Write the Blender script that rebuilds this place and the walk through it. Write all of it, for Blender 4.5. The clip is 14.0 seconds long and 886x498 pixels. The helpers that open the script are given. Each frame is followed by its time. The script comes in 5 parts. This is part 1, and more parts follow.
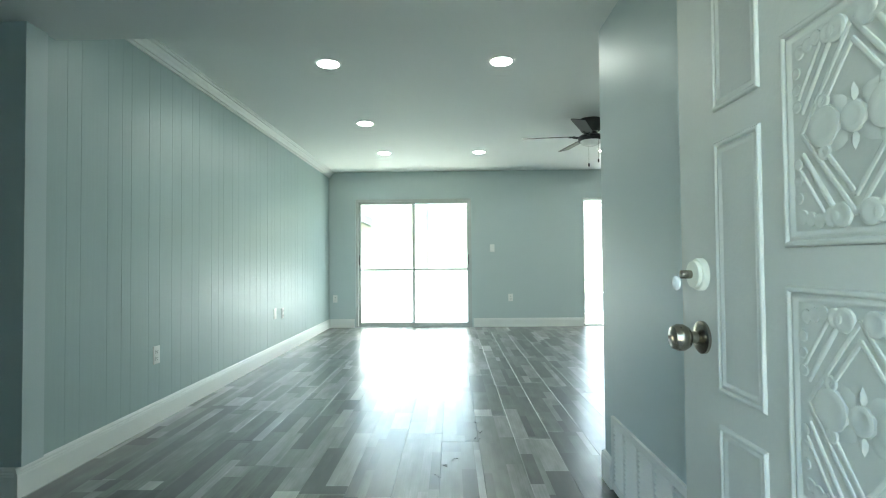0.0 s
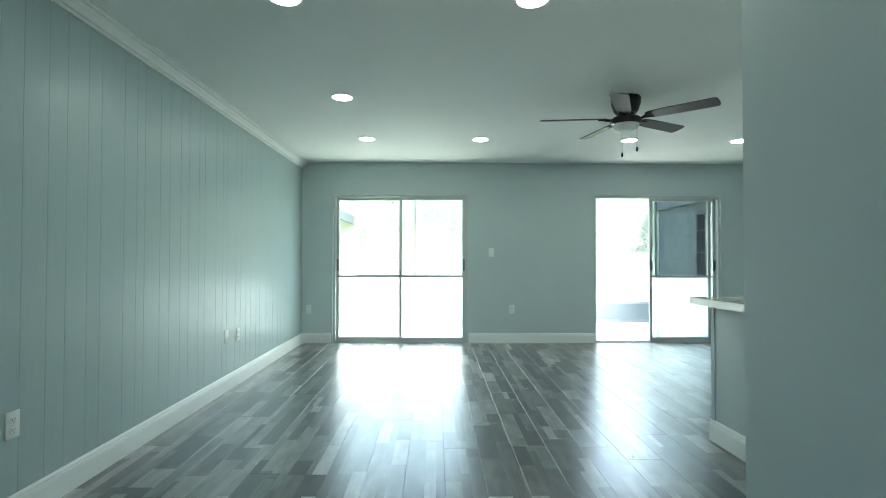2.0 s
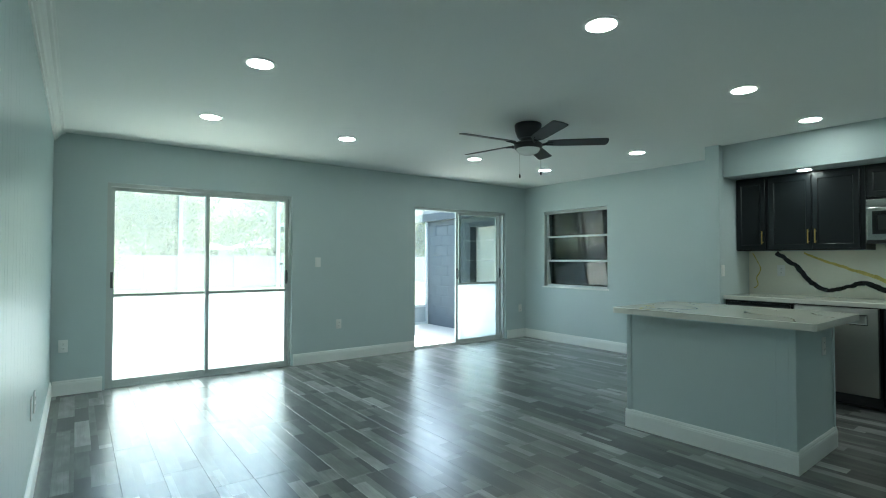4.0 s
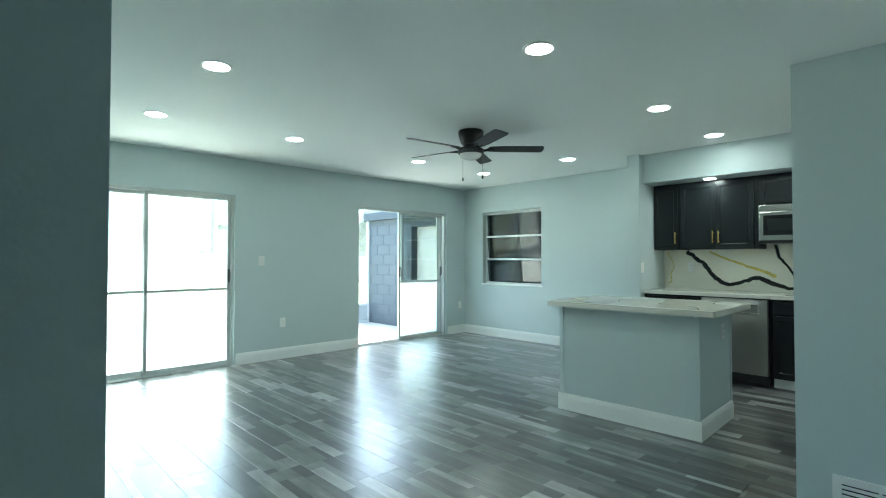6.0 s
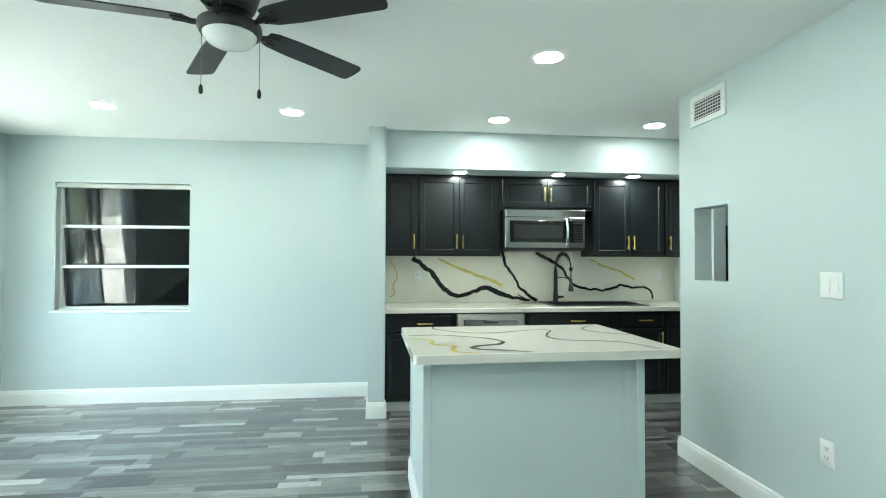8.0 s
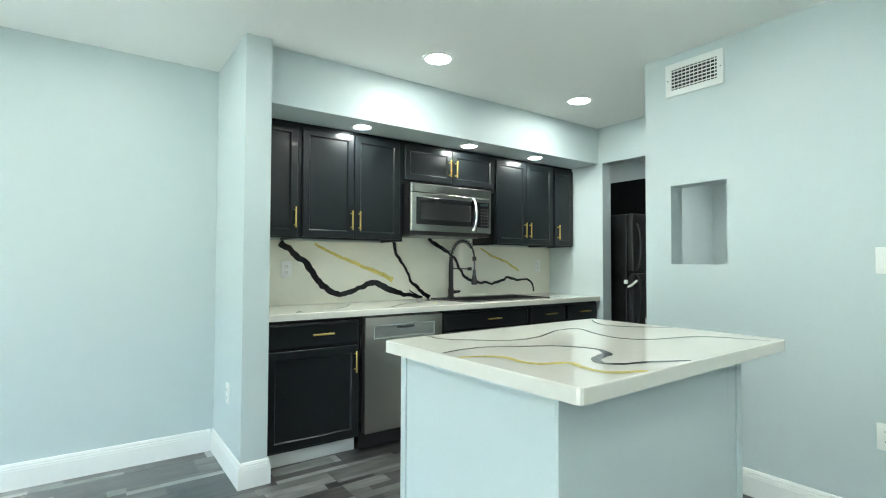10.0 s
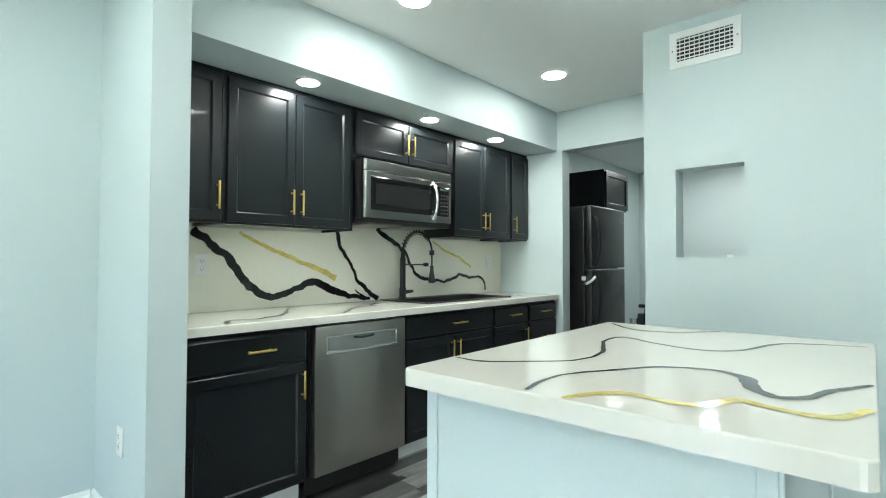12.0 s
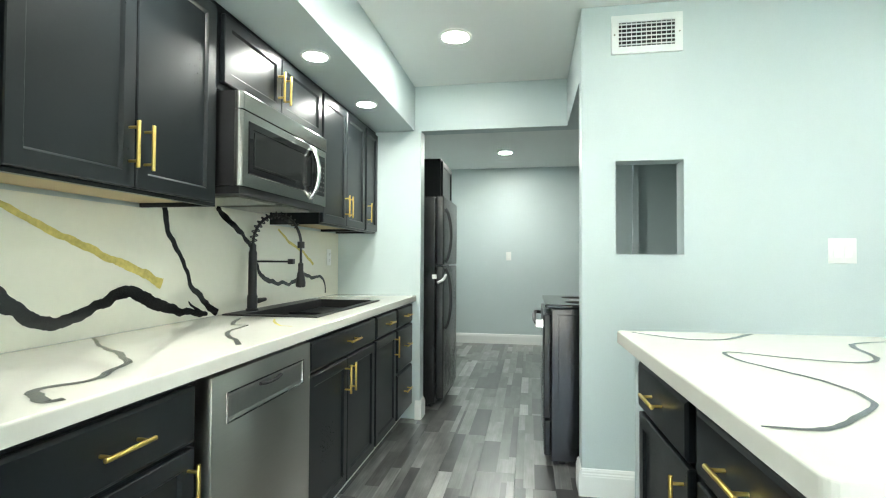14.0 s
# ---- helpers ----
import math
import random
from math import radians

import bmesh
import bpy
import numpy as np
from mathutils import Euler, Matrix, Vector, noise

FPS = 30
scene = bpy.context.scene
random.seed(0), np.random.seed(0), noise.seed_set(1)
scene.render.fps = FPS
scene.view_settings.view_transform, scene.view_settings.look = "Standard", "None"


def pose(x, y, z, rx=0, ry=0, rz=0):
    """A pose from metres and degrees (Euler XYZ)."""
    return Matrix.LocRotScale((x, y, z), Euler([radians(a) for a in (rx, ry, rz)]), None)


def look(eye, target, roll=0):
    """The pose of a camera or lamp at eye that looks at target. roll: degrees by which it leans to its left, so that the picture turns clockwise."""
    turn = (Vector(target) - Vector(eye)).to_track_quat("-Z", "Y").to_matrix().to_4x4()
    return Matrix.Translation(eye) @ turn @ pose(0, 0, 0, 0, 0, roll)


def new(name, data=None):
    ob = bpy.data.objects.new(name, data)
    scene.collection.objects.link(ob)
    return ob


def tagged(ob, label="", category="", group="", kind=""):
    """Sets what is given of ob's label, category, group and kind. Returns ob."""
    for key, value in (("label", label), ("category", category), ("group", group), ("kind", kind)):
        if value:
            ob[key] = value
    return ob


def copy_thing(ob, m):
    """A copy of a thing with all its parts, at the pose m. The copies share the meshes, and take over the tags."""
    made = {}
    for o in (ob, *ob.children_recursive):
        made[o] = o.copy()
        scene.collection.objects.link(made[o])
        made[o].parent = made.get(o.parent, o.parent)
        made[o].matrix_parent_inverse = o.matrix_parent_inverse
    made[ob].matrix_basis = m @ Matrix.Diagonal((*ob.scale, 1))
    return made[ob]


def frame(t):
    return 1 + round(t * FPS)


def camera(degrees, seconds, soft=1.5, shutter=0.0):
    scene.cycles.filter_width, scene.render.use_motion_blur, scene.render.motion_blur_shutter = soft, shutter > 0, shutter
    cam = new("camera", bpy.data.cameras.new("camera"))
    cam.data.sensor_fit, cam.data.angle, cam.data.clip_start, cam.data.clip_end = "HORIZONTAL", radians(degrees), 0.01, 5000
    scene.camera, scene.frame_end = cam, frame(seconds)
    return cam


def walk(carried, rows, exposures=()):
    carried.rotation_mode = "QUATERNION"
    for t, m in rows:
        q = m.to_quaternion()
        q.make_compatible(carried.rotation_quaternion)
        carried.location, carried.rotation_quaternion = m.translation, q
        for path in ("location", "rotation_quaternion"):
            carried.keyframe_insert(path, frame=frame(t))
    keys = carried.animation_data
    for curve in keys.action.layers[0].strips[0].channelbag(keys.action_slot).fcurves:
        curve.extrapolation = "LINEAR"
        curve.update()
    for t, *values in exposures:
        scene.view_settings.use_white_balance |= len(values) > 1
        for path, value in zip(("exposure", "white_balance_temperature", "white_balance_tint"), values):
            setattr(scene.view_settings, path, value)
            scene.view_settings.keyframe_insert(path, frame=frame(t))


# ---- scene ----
cam = camera(83.5, 14.0, soft=1.1)
PATH = [
    (0, (0.018, 0.086, 1.035), (-0.016, 2.085, 1.084), -0.5),
    (0.5, (0.025, 0.211, 1.052), (-0.015, 2.21, 1.097), -0.3),
    (1, (0.02, 0.331, 1.054), (-0.019, 2.33, 1.1), -0.3),
    (1.5, (0.015, 0.511, 1.059), (-0.024, 2.51, 1.107), -0.4),
    (2, (-0.095, 1.14, 1.162), (-0.067, 3.139, 1.197), 0.1),
    (2.2, (-0.332, 1.516, 1.186), (-0.167, 3.509, 1.217), 0.1),
    (2.35, (-0.532, 1.846, 1.200), (-0.197, 3.816, 1.235), 0.1),
    (2.5, (-0.73, 2.163, 1.211), (-0.225, 4.098, 1.25), 0.2),
    (3, (-1.4, 2.192, 1.252), (-0.41, 3.929, 1.301), 0.1),
    (3.5, (-1.574, 2.100, 1.264), (-0.478, 3.773, 1.307), 0.1),
    (3.7, (-1.640, 2.088, 1.268), (-0.509, 3.736, 1.311), 0.1),
    (5.8, (-1.952, 1.945, 1.254), (-0.577, 3.397, 1.296), 0.0),
    (6, (-1.957, 1.948, 1.254), (-0.574, 3.393, 1.296), 0.0),
    (6.5, (-1.935, 1.975, 1.256), (-0.540, 3.407, 1.295), 0.0),
    (6.8, (-1.651, 2.082, 1.255), (-0.246, 3.504, 1.288), -0.1),
    (7, (-1.245, 2.321, 1.268), (0.244, 3.656, 1.3), -0.1),
    (7.2, (-1.060, 2.735, 1.288), (0.607, 3.841, 1.320), 0.0),
    (7.5, (-0.94, 3.527, 1.321), (0.983, 4.076, 1.355), 0.1),
    (8, (-0.642, 4.488, 1.336), (1.345, 4.258, 1.377), 0.2),
    (8.5, (-0.172, 5.111, 1.289), (1.67, 4.331, 1.33), 0.3),
    (8.7, (-0.055, 5.178, 1.268), (1.757, 4.332, 1.320), 0.3),
    (10.8, (1.208, 5.327, 1.188), (2.718, 4.016, 1.240), 0.2),
    (11, (1.274, 5.31, 1.182), (2.762, 3.975, 1.238), 0.2),
    (11.5, (1.406, 5.281, 1.174), (2.829, 3.877, 1.232), 0.2),
    (12, (1.533, 5.25, 1.178), (2.884, 3.777, 1.231), 0.1),
    (12.5, (1.645, 5.194, 1.172), (2.938, 3.669, 1.227), 0.2),
    (13, (1.754, 5.127, 1.18), (2.999, 3.563, 1.227), -0.0),
    (13.3, (1.885, 5.090, 1.179), (3.071, 3.480, 1.225), 0.0),
    (13.5, (2.057, 5.048, 1.179), (3.164, 3.383, 1.222), -0.4),
    (13.8, (2.600, 4.960, 1.176), (3.295, 3.085, 1.220), -0.2),
    (14, (2.821, 5.067, 1.176), (3.167, 3.098, 1.217), 0.3),
]
# The clip's camera opens up a little as it leaves the bright doors behind.
walk(cam, [(t, look(eye, target, roll)) for t, eye, target, roll in PATH],
     exposures=[(0.0, 3.97, 6180, -5), (1.5, 3.94, 6120, -6), (2.5, 3.22, 5850, -8), (3.5, 3.16, 5800, -9), (6.0, 3.87, 5800, -9), (6.5, 3.95, 5800, -10), (7.0, 3.98, 5900, -8), (7.5, 4.49, 6000, -6),
                (8.0, 4.79, 6150, -3), (8.5, 4.84, 6200, -1), (11.0, 4.72, 6200, 2), (12.5, 4.78, 6200, 3), (13.5, 4.93, 6250, 2), (14.0, 5.14, 6450, 3)])

# ---- light ----
world = bpy.data.worlds.new("sky")
scene.world = world
world.use_nodes = True
wn, wl = world.node_tree.nodes, world.node_tree.links
sky = wn.new("ShaderNodeTexSky")
sky.sky_type, sky.sun_disc = "NISHITA", False
sky.sun_elevation, sky.sun_rotation = radians(64), radians(60)
sky.air_density, sky.dust_density = 1.0, 5.0
wl.new(sky.outputs[0], wn["Background"].inputs[0])
wn["Background"].inputs[1].default_value = 0.15
sun = new("sun", bpy.data.lights.new("sun", "SUN"))
sun.data.energy, sun.data.angle, sun.data.color = 3.6, radians(0.6), (1.0, 0.96, 0.9)
sun.matrix_world = look((0, 0, 0), (-0.38, -0.22, -0.90))

LAMP_STRENGTH = 6.9
SOFFIT_STRENGTH = 8.5
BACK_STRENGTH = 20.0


# ---- materials ----
def nodes_of(name):
    m = bpy.data.materials.new(name)
    m.use_nodes = True
    nt = m.node_tree
    return m, nt, nt.nodes["Principled BSDF"]


def noise_node(nt, scale, detail=4.0, stretch=None):
    co = nt.nodes.new("ShaderNodeTexCoord")
    mp = nt.nodes.new("ShaderNodeMapping")
    if stretch:
        mp.inputs["Scale"].default_value = stretch
    nz = nt.nodes.new("ShaderNodeTexNoise")
    nz.inputs["Scale"].default_value, nz.inputs["Detail"].default_value = scale, detail
    nt.links.new(co.outputs["Object"], mp.inputs["Vector"])
    nt.links.new(mp.outputs[0], nz.inputs["Vector"])
    return nz


def surface(name, color, rough=0.5, metal=0.0, vary=0.06, big=1.3, fine=60.0, bump=0.1, gloss_vary=0.08, stretch=None, coat=0.0, spec=0.5):
    """A surface with blotches and grain in colour, gloss and relief."""
    m, nt, p = nodes_of(name)
    a, b = noise_node(nt, big, 5.0), noise_node(nt, fine, 4.0, stretch)
    mix = nt.nodes.new("ShaderNodeMath")
    mix.operation = "MULTIPLY_ADD"
    mix.inputs[1].default_value = 0.55
    nt.links.new(a.outputs[0], mix.inputs[0])
    half = nt.nodes.new("ShaderNodeMath")
    half.operation = "MULTIPLY"
    half.inputs[1].default_value = 0.45
    nt.links.new(b.outputs[0], half.inputs[0])
    nt.links.new(half.outputs[0], mix.inputs[2])
    ramp = nt.nodes.new("ShaderNodeValToRGB")
    ramp.color_ramp.elements[0].position, ramp.color_ramp.elements[1].position = 0.3, 0.7
    ramp.color_ramp.elements[0].color = (*[c * (1 - vary) for c in color], 1)
    ramp.color_ramp.elements[1].color = (*[min(1, c * (1 + vary)) for c in color], 1)
    nt.links.new(mix.outputs[0], ramp.inputs[0])
    nt.links.new(ramp.outputs[0], p.inputs["Base Color"])
    rr = nt.nodes.new("ShaderNodeMapRange")
    rr.inputs["To Min"].default_value, rr.inputs["To Max"].default_value = max(0.02, rough - gloss_vary), min(1, rough + gloss_vary)
    nt.links.new(mix.outputs[0], rr.inputs[0])
    nt.links.new(rr.outputs[0], p.inputs["Roughness"])
    p.inputs["Metallic"].default_value = metal
    p.inputs["Specular IOR Level"].default_value = spec
    p.inputs["Coat Weight"].default_value = coat
    if bump:
        bp = nt.nodes.new("ShaderNodeBump")
        bp.inputs["Strength"].default_value, bp.inputs["Distance"].default_value = bump, 0.004
        nt.links.new(b.outputs[0], bp.inputs["Height"])
        nt.links.new(bp.outputs[0], p.inputs["Normal"])
    return m


def lamp_surface(name, color, strength):
    m, nt, p = nodes_of(name)
    p.inputs["Emission Color"].default_value = (*color, 1)
    p.inputs["Emission Strength"].default_value = strength
    p.inputs["Base Color"].default_value = (0.9, 0.9, 0.9, 1)
    return m


def clear_glass(name, tint=(0.96, 0.98, 0.97)):
    """A thin pane: mostly see-through, with a mirror sheen that grows at grazing angles."""
    m, nt, p = nodes_of(name)
    tr, gl = nt.nodes.new("ShaderNodeBsdfTransparent"), nt.nodes.new("ShaderNodeBsdfGlossy")
    lw, mx = nt.nodes.new("ShaderNodeLayerWeight"), nt.nodes.new("ShaderNodeMixShader")
    steep, sheen = nt.nodes.new("ShaderNodeMath"), nt.nodes.new("ShaderNodeMath")
    lw.inputs[0].default_value = 0.5
    steep.operation, steep.inputs[1].default_value = "POWER", 5.0
    sheen.operation, sheen.inputs[1].default_value, sheen.inputs[2].default_value = "MULTIPLY_ADD", 0.9, 0.04
    nt.links.new(lw.outputs["Facing"], steep.inputs[0])
    nt.links.new(steep.outputs[0], sheen.inputs[0])
    tr.inputs[0].default_value = (*tint, 1)
    gl.inputs["Roughness"].default_value = 0.02
    nt.links.new(sheen.outputs[0], mx.inputs[0])
    nt.links.new(tr.outputs[0], mx.inputs[1])
    nt.links.new(gl.outputs[0], mx.inputs[2])
    nt.links.new(mx.outputs[0], nt.nodes["Material Output"].inputs[0])
    return m


def frosted_film(name):
    m, nt, p = nodes_of(name)
    tl, tr, mx = nt.nodes.new("ShaderNodeBsdfTranslucent"), nt.nodes.new("ShaderNodeBsdfTransparent"), nt.nodes.new("ShaderNodeMixShader")
    nz = noise_node(nt, 2.2, 3.0)
    ramp = nt.nodes.new("ShaderNodeValToRGB")
    ramp.color_ramp.elements[0].color, ramp.color_ramp.elements[1].color = (0.82, 0.86, 0.86, 1), (0.90, 0.93, 0.93, 1)
    nt.links.new(nz.outputs[0], ramp.inputs[0])
    nt.links.new(ramp.outputs[0], tl.inputs[0])
    mx.inputs[0].default_value = 0.06
    nt.links.new(tl.outputs[0], mx.inputs[1])
    nt.links.new(tr.outputs[0], mx.inputs[2])
    nt.links.new(mx.outputs[0], nt.nodes["Material Output"].inputs[0])
    return m


def plank_print(name):
    """Vinyl plank: each is printed with three strips of grey wood, wide and narrow, cut to uneven lengths, with long grain."""
    m, nt, p = nodes_of(name)
    L = nt.links.new
    co, info = nt.nodes.new("ShaderNodeTexCoord"), nt.nodes.new("ShaderNodeObjectInfo")
    sep = nt.nodes.new("ShaderNodeSeparateXYZ")
    L(co.outputs["Object"], sep.inputs[0])

    def calc(op, a, b=0.0, c=0.0):
        n = nt.nodes.new("ShaderNodeMath")
        n.operation = op
        for s, v in ((0, a), (1, b), (2, c)):
            if isinstance(v, (int, float)):
                n.inputs[s].default_value = v
            else:
                L(v, n.inputs[s])
        return n.outputs[0]

    def chance(*seeds):
        """A random number for each set of whole-number seeds."""
        v = nt.nodes.new("ShaderNodeCombineXYZ")
        for i, q in enumerate(seeds):
            if isinstance(q, (int, float)):
                v.inputs[i].default_value = q
            else:
                L(q, v.inputs[i])
        w = nt.nodes.new("ShaderNodeTexWhiteNoise")
        w.noise_dimensions = "3D"
        L(v.outputs[0], w.inputs["Vector"])
        return w.outputs["Value"]
    own = calc("FLOOR", calc("MULTIPLY", info.outputs["Random"], 9973.0))
    along = calc("ADD", sep.outputs["Y"], calc("MULTIPLY", info.outputs["Random"], 61.0))
    # two cuts along the plank part it into three strips; the middle or an outer one is narrow
    first = calc("MULTIPLY_ADD", chance(own, 1.0, 0.0), 0.085, 0.034)
    second = calc("ADD", first, calc("MULTIPLY_ADD", chance(own, 2.0, 0.0), 0.055, 0.028))
    strip = calc("ADD", calc("GREATER_THAN", sep.outputs["X"], first), calc("GREATER_THAN", sep.outputs["X"], second))
    lane = calc("MULTIPLY_ADD", own, 3.0, strip)
    # uneven lengths along each strip
    start = calc("ADD", along, calc("MULTIPLY", chance(lane, 3.0, 0.0), 0.9))
    wave = calc("MULTIPLY", calc("SINE", calc("MULTIPLY_ADD", start, 5.3, calc("MULTIPLY", lane, 2.1))), 0.125)
    cell = calc("FLOOR", calc("DIVIDE", calc("ADD", start, wave), 0.56))
    piece = chance(lane, cell, 7.0)
    pale = calc("MULTIPLY", calc("LESS_THAN", chance(lane, cell, 11.0), 0.26), 0.27)
    # grain along the plank, different in each piece
    gv = nt.nodes.new("ShaderNodeCombineXYZ")
    L(calc("ADD", calc("MULTIPLY", along, 2.6), calc("MULTIPLY", piece, 40.0)), gv.inputs[0])
    L(calc("MULTIPLY", sep.outputs["X"], 130.0), gv.inputs[1])
    grain = nt.nodes.new("ShaderNodeTexNoise")
    grain.inputs["Scale"].default_value, grain.inputs["Detail"].default_value, grain.inputs["Distortion"].default_value = 1.0, 6.0, 0.5
    L(gv.outputs[0], grain.inputs["Vector"])
    cv = nt.nodes.new("ShaderNodeCombineXYZ")
    L(calc("ADD", calc("MULTIPLY", along, 4.5), calc("MULTIPLY", piece, 23.0)), cv.inputs[0])
    L(calc("MULTIPLY", sep.outputs["X"], 15.0), cv.inputs[1])
    cloud = nt.nodes.new("ShaderNodeTexNoise")
    cloud.inputs["Scale"].default_value, cloud.inputs["Detail"].default_value = 1.0, 5.0
    L(cv.outputs[0], cloud.inputs["Vector"])
    tone = calc("ADD", calc("MULTIPLY_ADD", piece, 0.60, pale), calc("ADD", calc("MULTIPLY_ADD", grain.outputs[0], 0.30, -0.15), calc("MULTIPLY_ADD", cloud.outputs[0], 0.62, -0.31)))
    ramp = nt.nodes.new("ShaderNodeValToRGB")
    e = ramp.color_ramp.elements
    e[0].position, e[0].color = 0.0, (0.020, 0.0205, 0.021, 1)
    e[1].position, e[1].color = 1.0, (0.50, 0.495, 0.47, 1)
    for at, shade in ((0.25, 0.058), (0.5, 0.140), (0.75, 0.29)):
        e.new(at).color = (shade, shade * 0.995, shade * 0.965, 1)
    L(tone, ramp.inputs[0])
    L(ramp.outputs[0], p.inputs["Base Color"])
    rg = nt.nodes.new("ShaderNodeMapRange")
    rg.inputs["To Min"].default_value, rg.inputs["To Max"].default_value = 0.27, 0.40
    L(grain.outputs[0], rg.inputs[0])
    L(rg.outputs[0], p.inputs["Roughness"])
    p.inputs["Specular IOR Level"].default_value = 0.3
    p.inputs["Coat Weight"].default_value, p.inputs["Coat Roughness"].default_value, p.inputs["Coat IOR"].default_value = 1.0, 0.27, 1.85
    bp = nt.nodes.new("ShaderNodeBump")
    bp.inputs["Strength"].default_value, bp.inputs["Distance"].default_value = 0.15, 0.002
    L(grain.outputs[0], bp.inputs["Height"])
    L(bp.outputs[0], p.inputs["Normal"])
    return m


def foliage(name, dark, light):
    m, nt, p = nodes_of(name)
    geo, ramp = nt.nodes.new("ShaderNodeNewGeometry"), nt.nodes.new("ShaderNodeValToRGB")
    ramp.color_ramp.elements[0].color, ramp.color_ramp.elements[1].color = (*dark, 1), (*light, 1)
    nt.links.new(geo.outputs["Random Per Island"], ramp.inputs[0])
    nt.links.new(ramp.outputs[0], p.inputs["Base Color"])
    p.inputs["Roughness"].default_value = 0.55
    tl, mx = nt.nodes.new("ShaderNodeBsdfTranslucent"), nt.nodes.new("ShaderNodeMixShader")
    nt.links.new(ramp.outputs[0], tl.inputs[0])
    mx.inputs[0].default_value = 0.5
    nt.links.new(p.outputs[0], mx.inputs[1])
    nt.links.new(tl.outputs[0], mx.inputs[2])
    nt.links.new(mx.outputs[0], nt.nodes["Material Output"].inputs[0])
    return m


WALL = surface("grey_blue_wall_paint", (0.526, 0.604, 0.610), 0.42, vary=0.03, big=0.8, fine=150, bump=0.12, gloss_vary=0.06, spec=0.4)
CEIL = surface("ceiling_paint", (0.80, 0.83, 0.81), 0.7, vary=0.025, big=0.7, fine=180, bump=0.15, spec=0.3)
TRIM = surface("white_trim_paint", (0.80, 0.82, 0.80), 0.35, vary=0.02, fine=90, bump=0.05)
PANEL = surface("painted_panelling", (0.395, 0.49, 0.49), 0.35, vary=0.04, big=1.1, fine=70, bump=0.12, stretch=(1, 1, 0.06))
PLANK = plank_print("grey_vinyl_plank")
SUB = surface("subfloor", (0.03, 0.03, 0.03), 0.9)
DOORW = surface("white_door_paint", (0.575, 0.585, 0.540), 0.36, vary=0.025, big=3, fine=110, bump=0.12)
ALU = surface("mill_aluminium", (0.50, 0.53, 0.52), 0.45, 0.5, vary=0.06, fine=120, stretch=(1, 1, 0.1))
ALUW = surface("white_aluminium", (0.72, 0.75, 0.75), 0.4, 0.1, vary=0.03)
PULLD = surface("dark_pull_metal", (0.10, 0.105, 0.11), 0.4, 0.6, vary=0.1)
PANE = clear_glass("window_glass", (0.86, 0.88, 0.86))
DARKPANE = clear_glass("dark_window_glass", (0.55, 0.6, 0.6))
FROST = frosted_film("frosted_film")
CABINET = surface("black_cabinet_paint", (0.0095, 0.0120, 0.0138), 0.30, vary=0.10, big=2.5, fine=130, bump=0.012, coat=0.04, spec=0.33)
RAWPLY = surface("raw_plywood", (0.44, 0.35, 0.21), 0.7, vary=0.1, fine=40, stretch=(1, 12, 1))
GOLD = surface("brushed_gold", (0.78, 0.56, 0.17), 0.33, 1.0, vary=0.03, fine=90, bump=0.0, gloss_vary=0.02)
STEEL = surface("brushed_stainless", (0.56, 0.56, 0.55), 0.27, 1.0, vary=0.06, big=1.5, fine=260, stretch=(1, 0.04, 1), bump=0.05)
MSTEEL = surface("warm_stainless", (0.42, 0.41, 0.385), 0.20, 1.0, vary=0.03, big=1.2, fine=40, bump=0.0, gloss_vary=0.02)
POCKET = surface("pocket_steel", (0.42, 0.42, 0.40), 0.34, 1.0, vary=0.08, big=6, fine=80, bump=0.02)
STEELD = surface("dark_stainless", (0.385, 0.375, 0.345), 0.34, 1.0, vary=0.05, big=1.5, fine=260, stretch=(1, 0.04, 1), bump=0.05)
CHROME = surface("bright_steel", (0.75, 0.75, 0.74), 0.14, 1.0, vary=0.03)
BLACKG = surface("black_glass", (0.008, 0.008, 0.009), 0.06, vary=0.1, bump=0.0, gloss_vary=0.02)
BLACKM = surface("matte_black_metal", (0.012, 0.012, 0.013), 0.42, vary=0.15, fine=160, bump=0.05)
ENAMEL = surface("black_enamel", (0.010, 0.011, 0.013), 0.16, vary=0.1, big=3, fine=40, bump=0.0)
BLACKP = surface("black_appliance", (0.016, 0.017, 0.018), 0.28, vary=0.12, fine=300, bump=0.16)
QUARTZ = surface("cream_quartz", (0.80, 0.795, 0.69), 0.12, vary=0.025, big=2.2, fine=35, bump=0.0, gloss_vary=0.03)
QUARTZW = surface("white_quartz", (0.67, 0.66, 0.60), 0.05, vary=0.02, big=2.2, fine=35, bump=0.0, gloss_vary=0.03)
VEIN = surface("black_vein", (0.012, 0.012, 0.013), 0.14, vary=0.3, big=14, fine=60, bump=0.0)
VEING = surface("grey_vein", (0.06, 0.065, 0.067), 0.14, vary=0.45, big=9, fine=60, bump=0.0)
VEINY = surface("gold_vein", (0.62, 0.53, 0.17), 0.14, vary=0.3, big=9, fine=60, bump=0.0)
SINK = surface("black_composite", (0.012, 0.012, 0.013), 0.45, vary=0.2, fine=220, bump=0.15)
NICKEL = surface("antique_nickel", (0.33, 0.30, 0.25), 0.24, 1.0, vary=0.12, big=12)
PLASTIC = surface("white_plastic", (0.80, 0.81, 0.79), 0.32, vary=0.02, bump=0.0)
CREAM = surface("cream_paint", (0.74, 0.75, 0.66), 0.35, vary=0.03, bump=0.0)
SLOT = surface("dark_slot", (0.02, 0.02, 0.02), 0.6, bump=0.0)
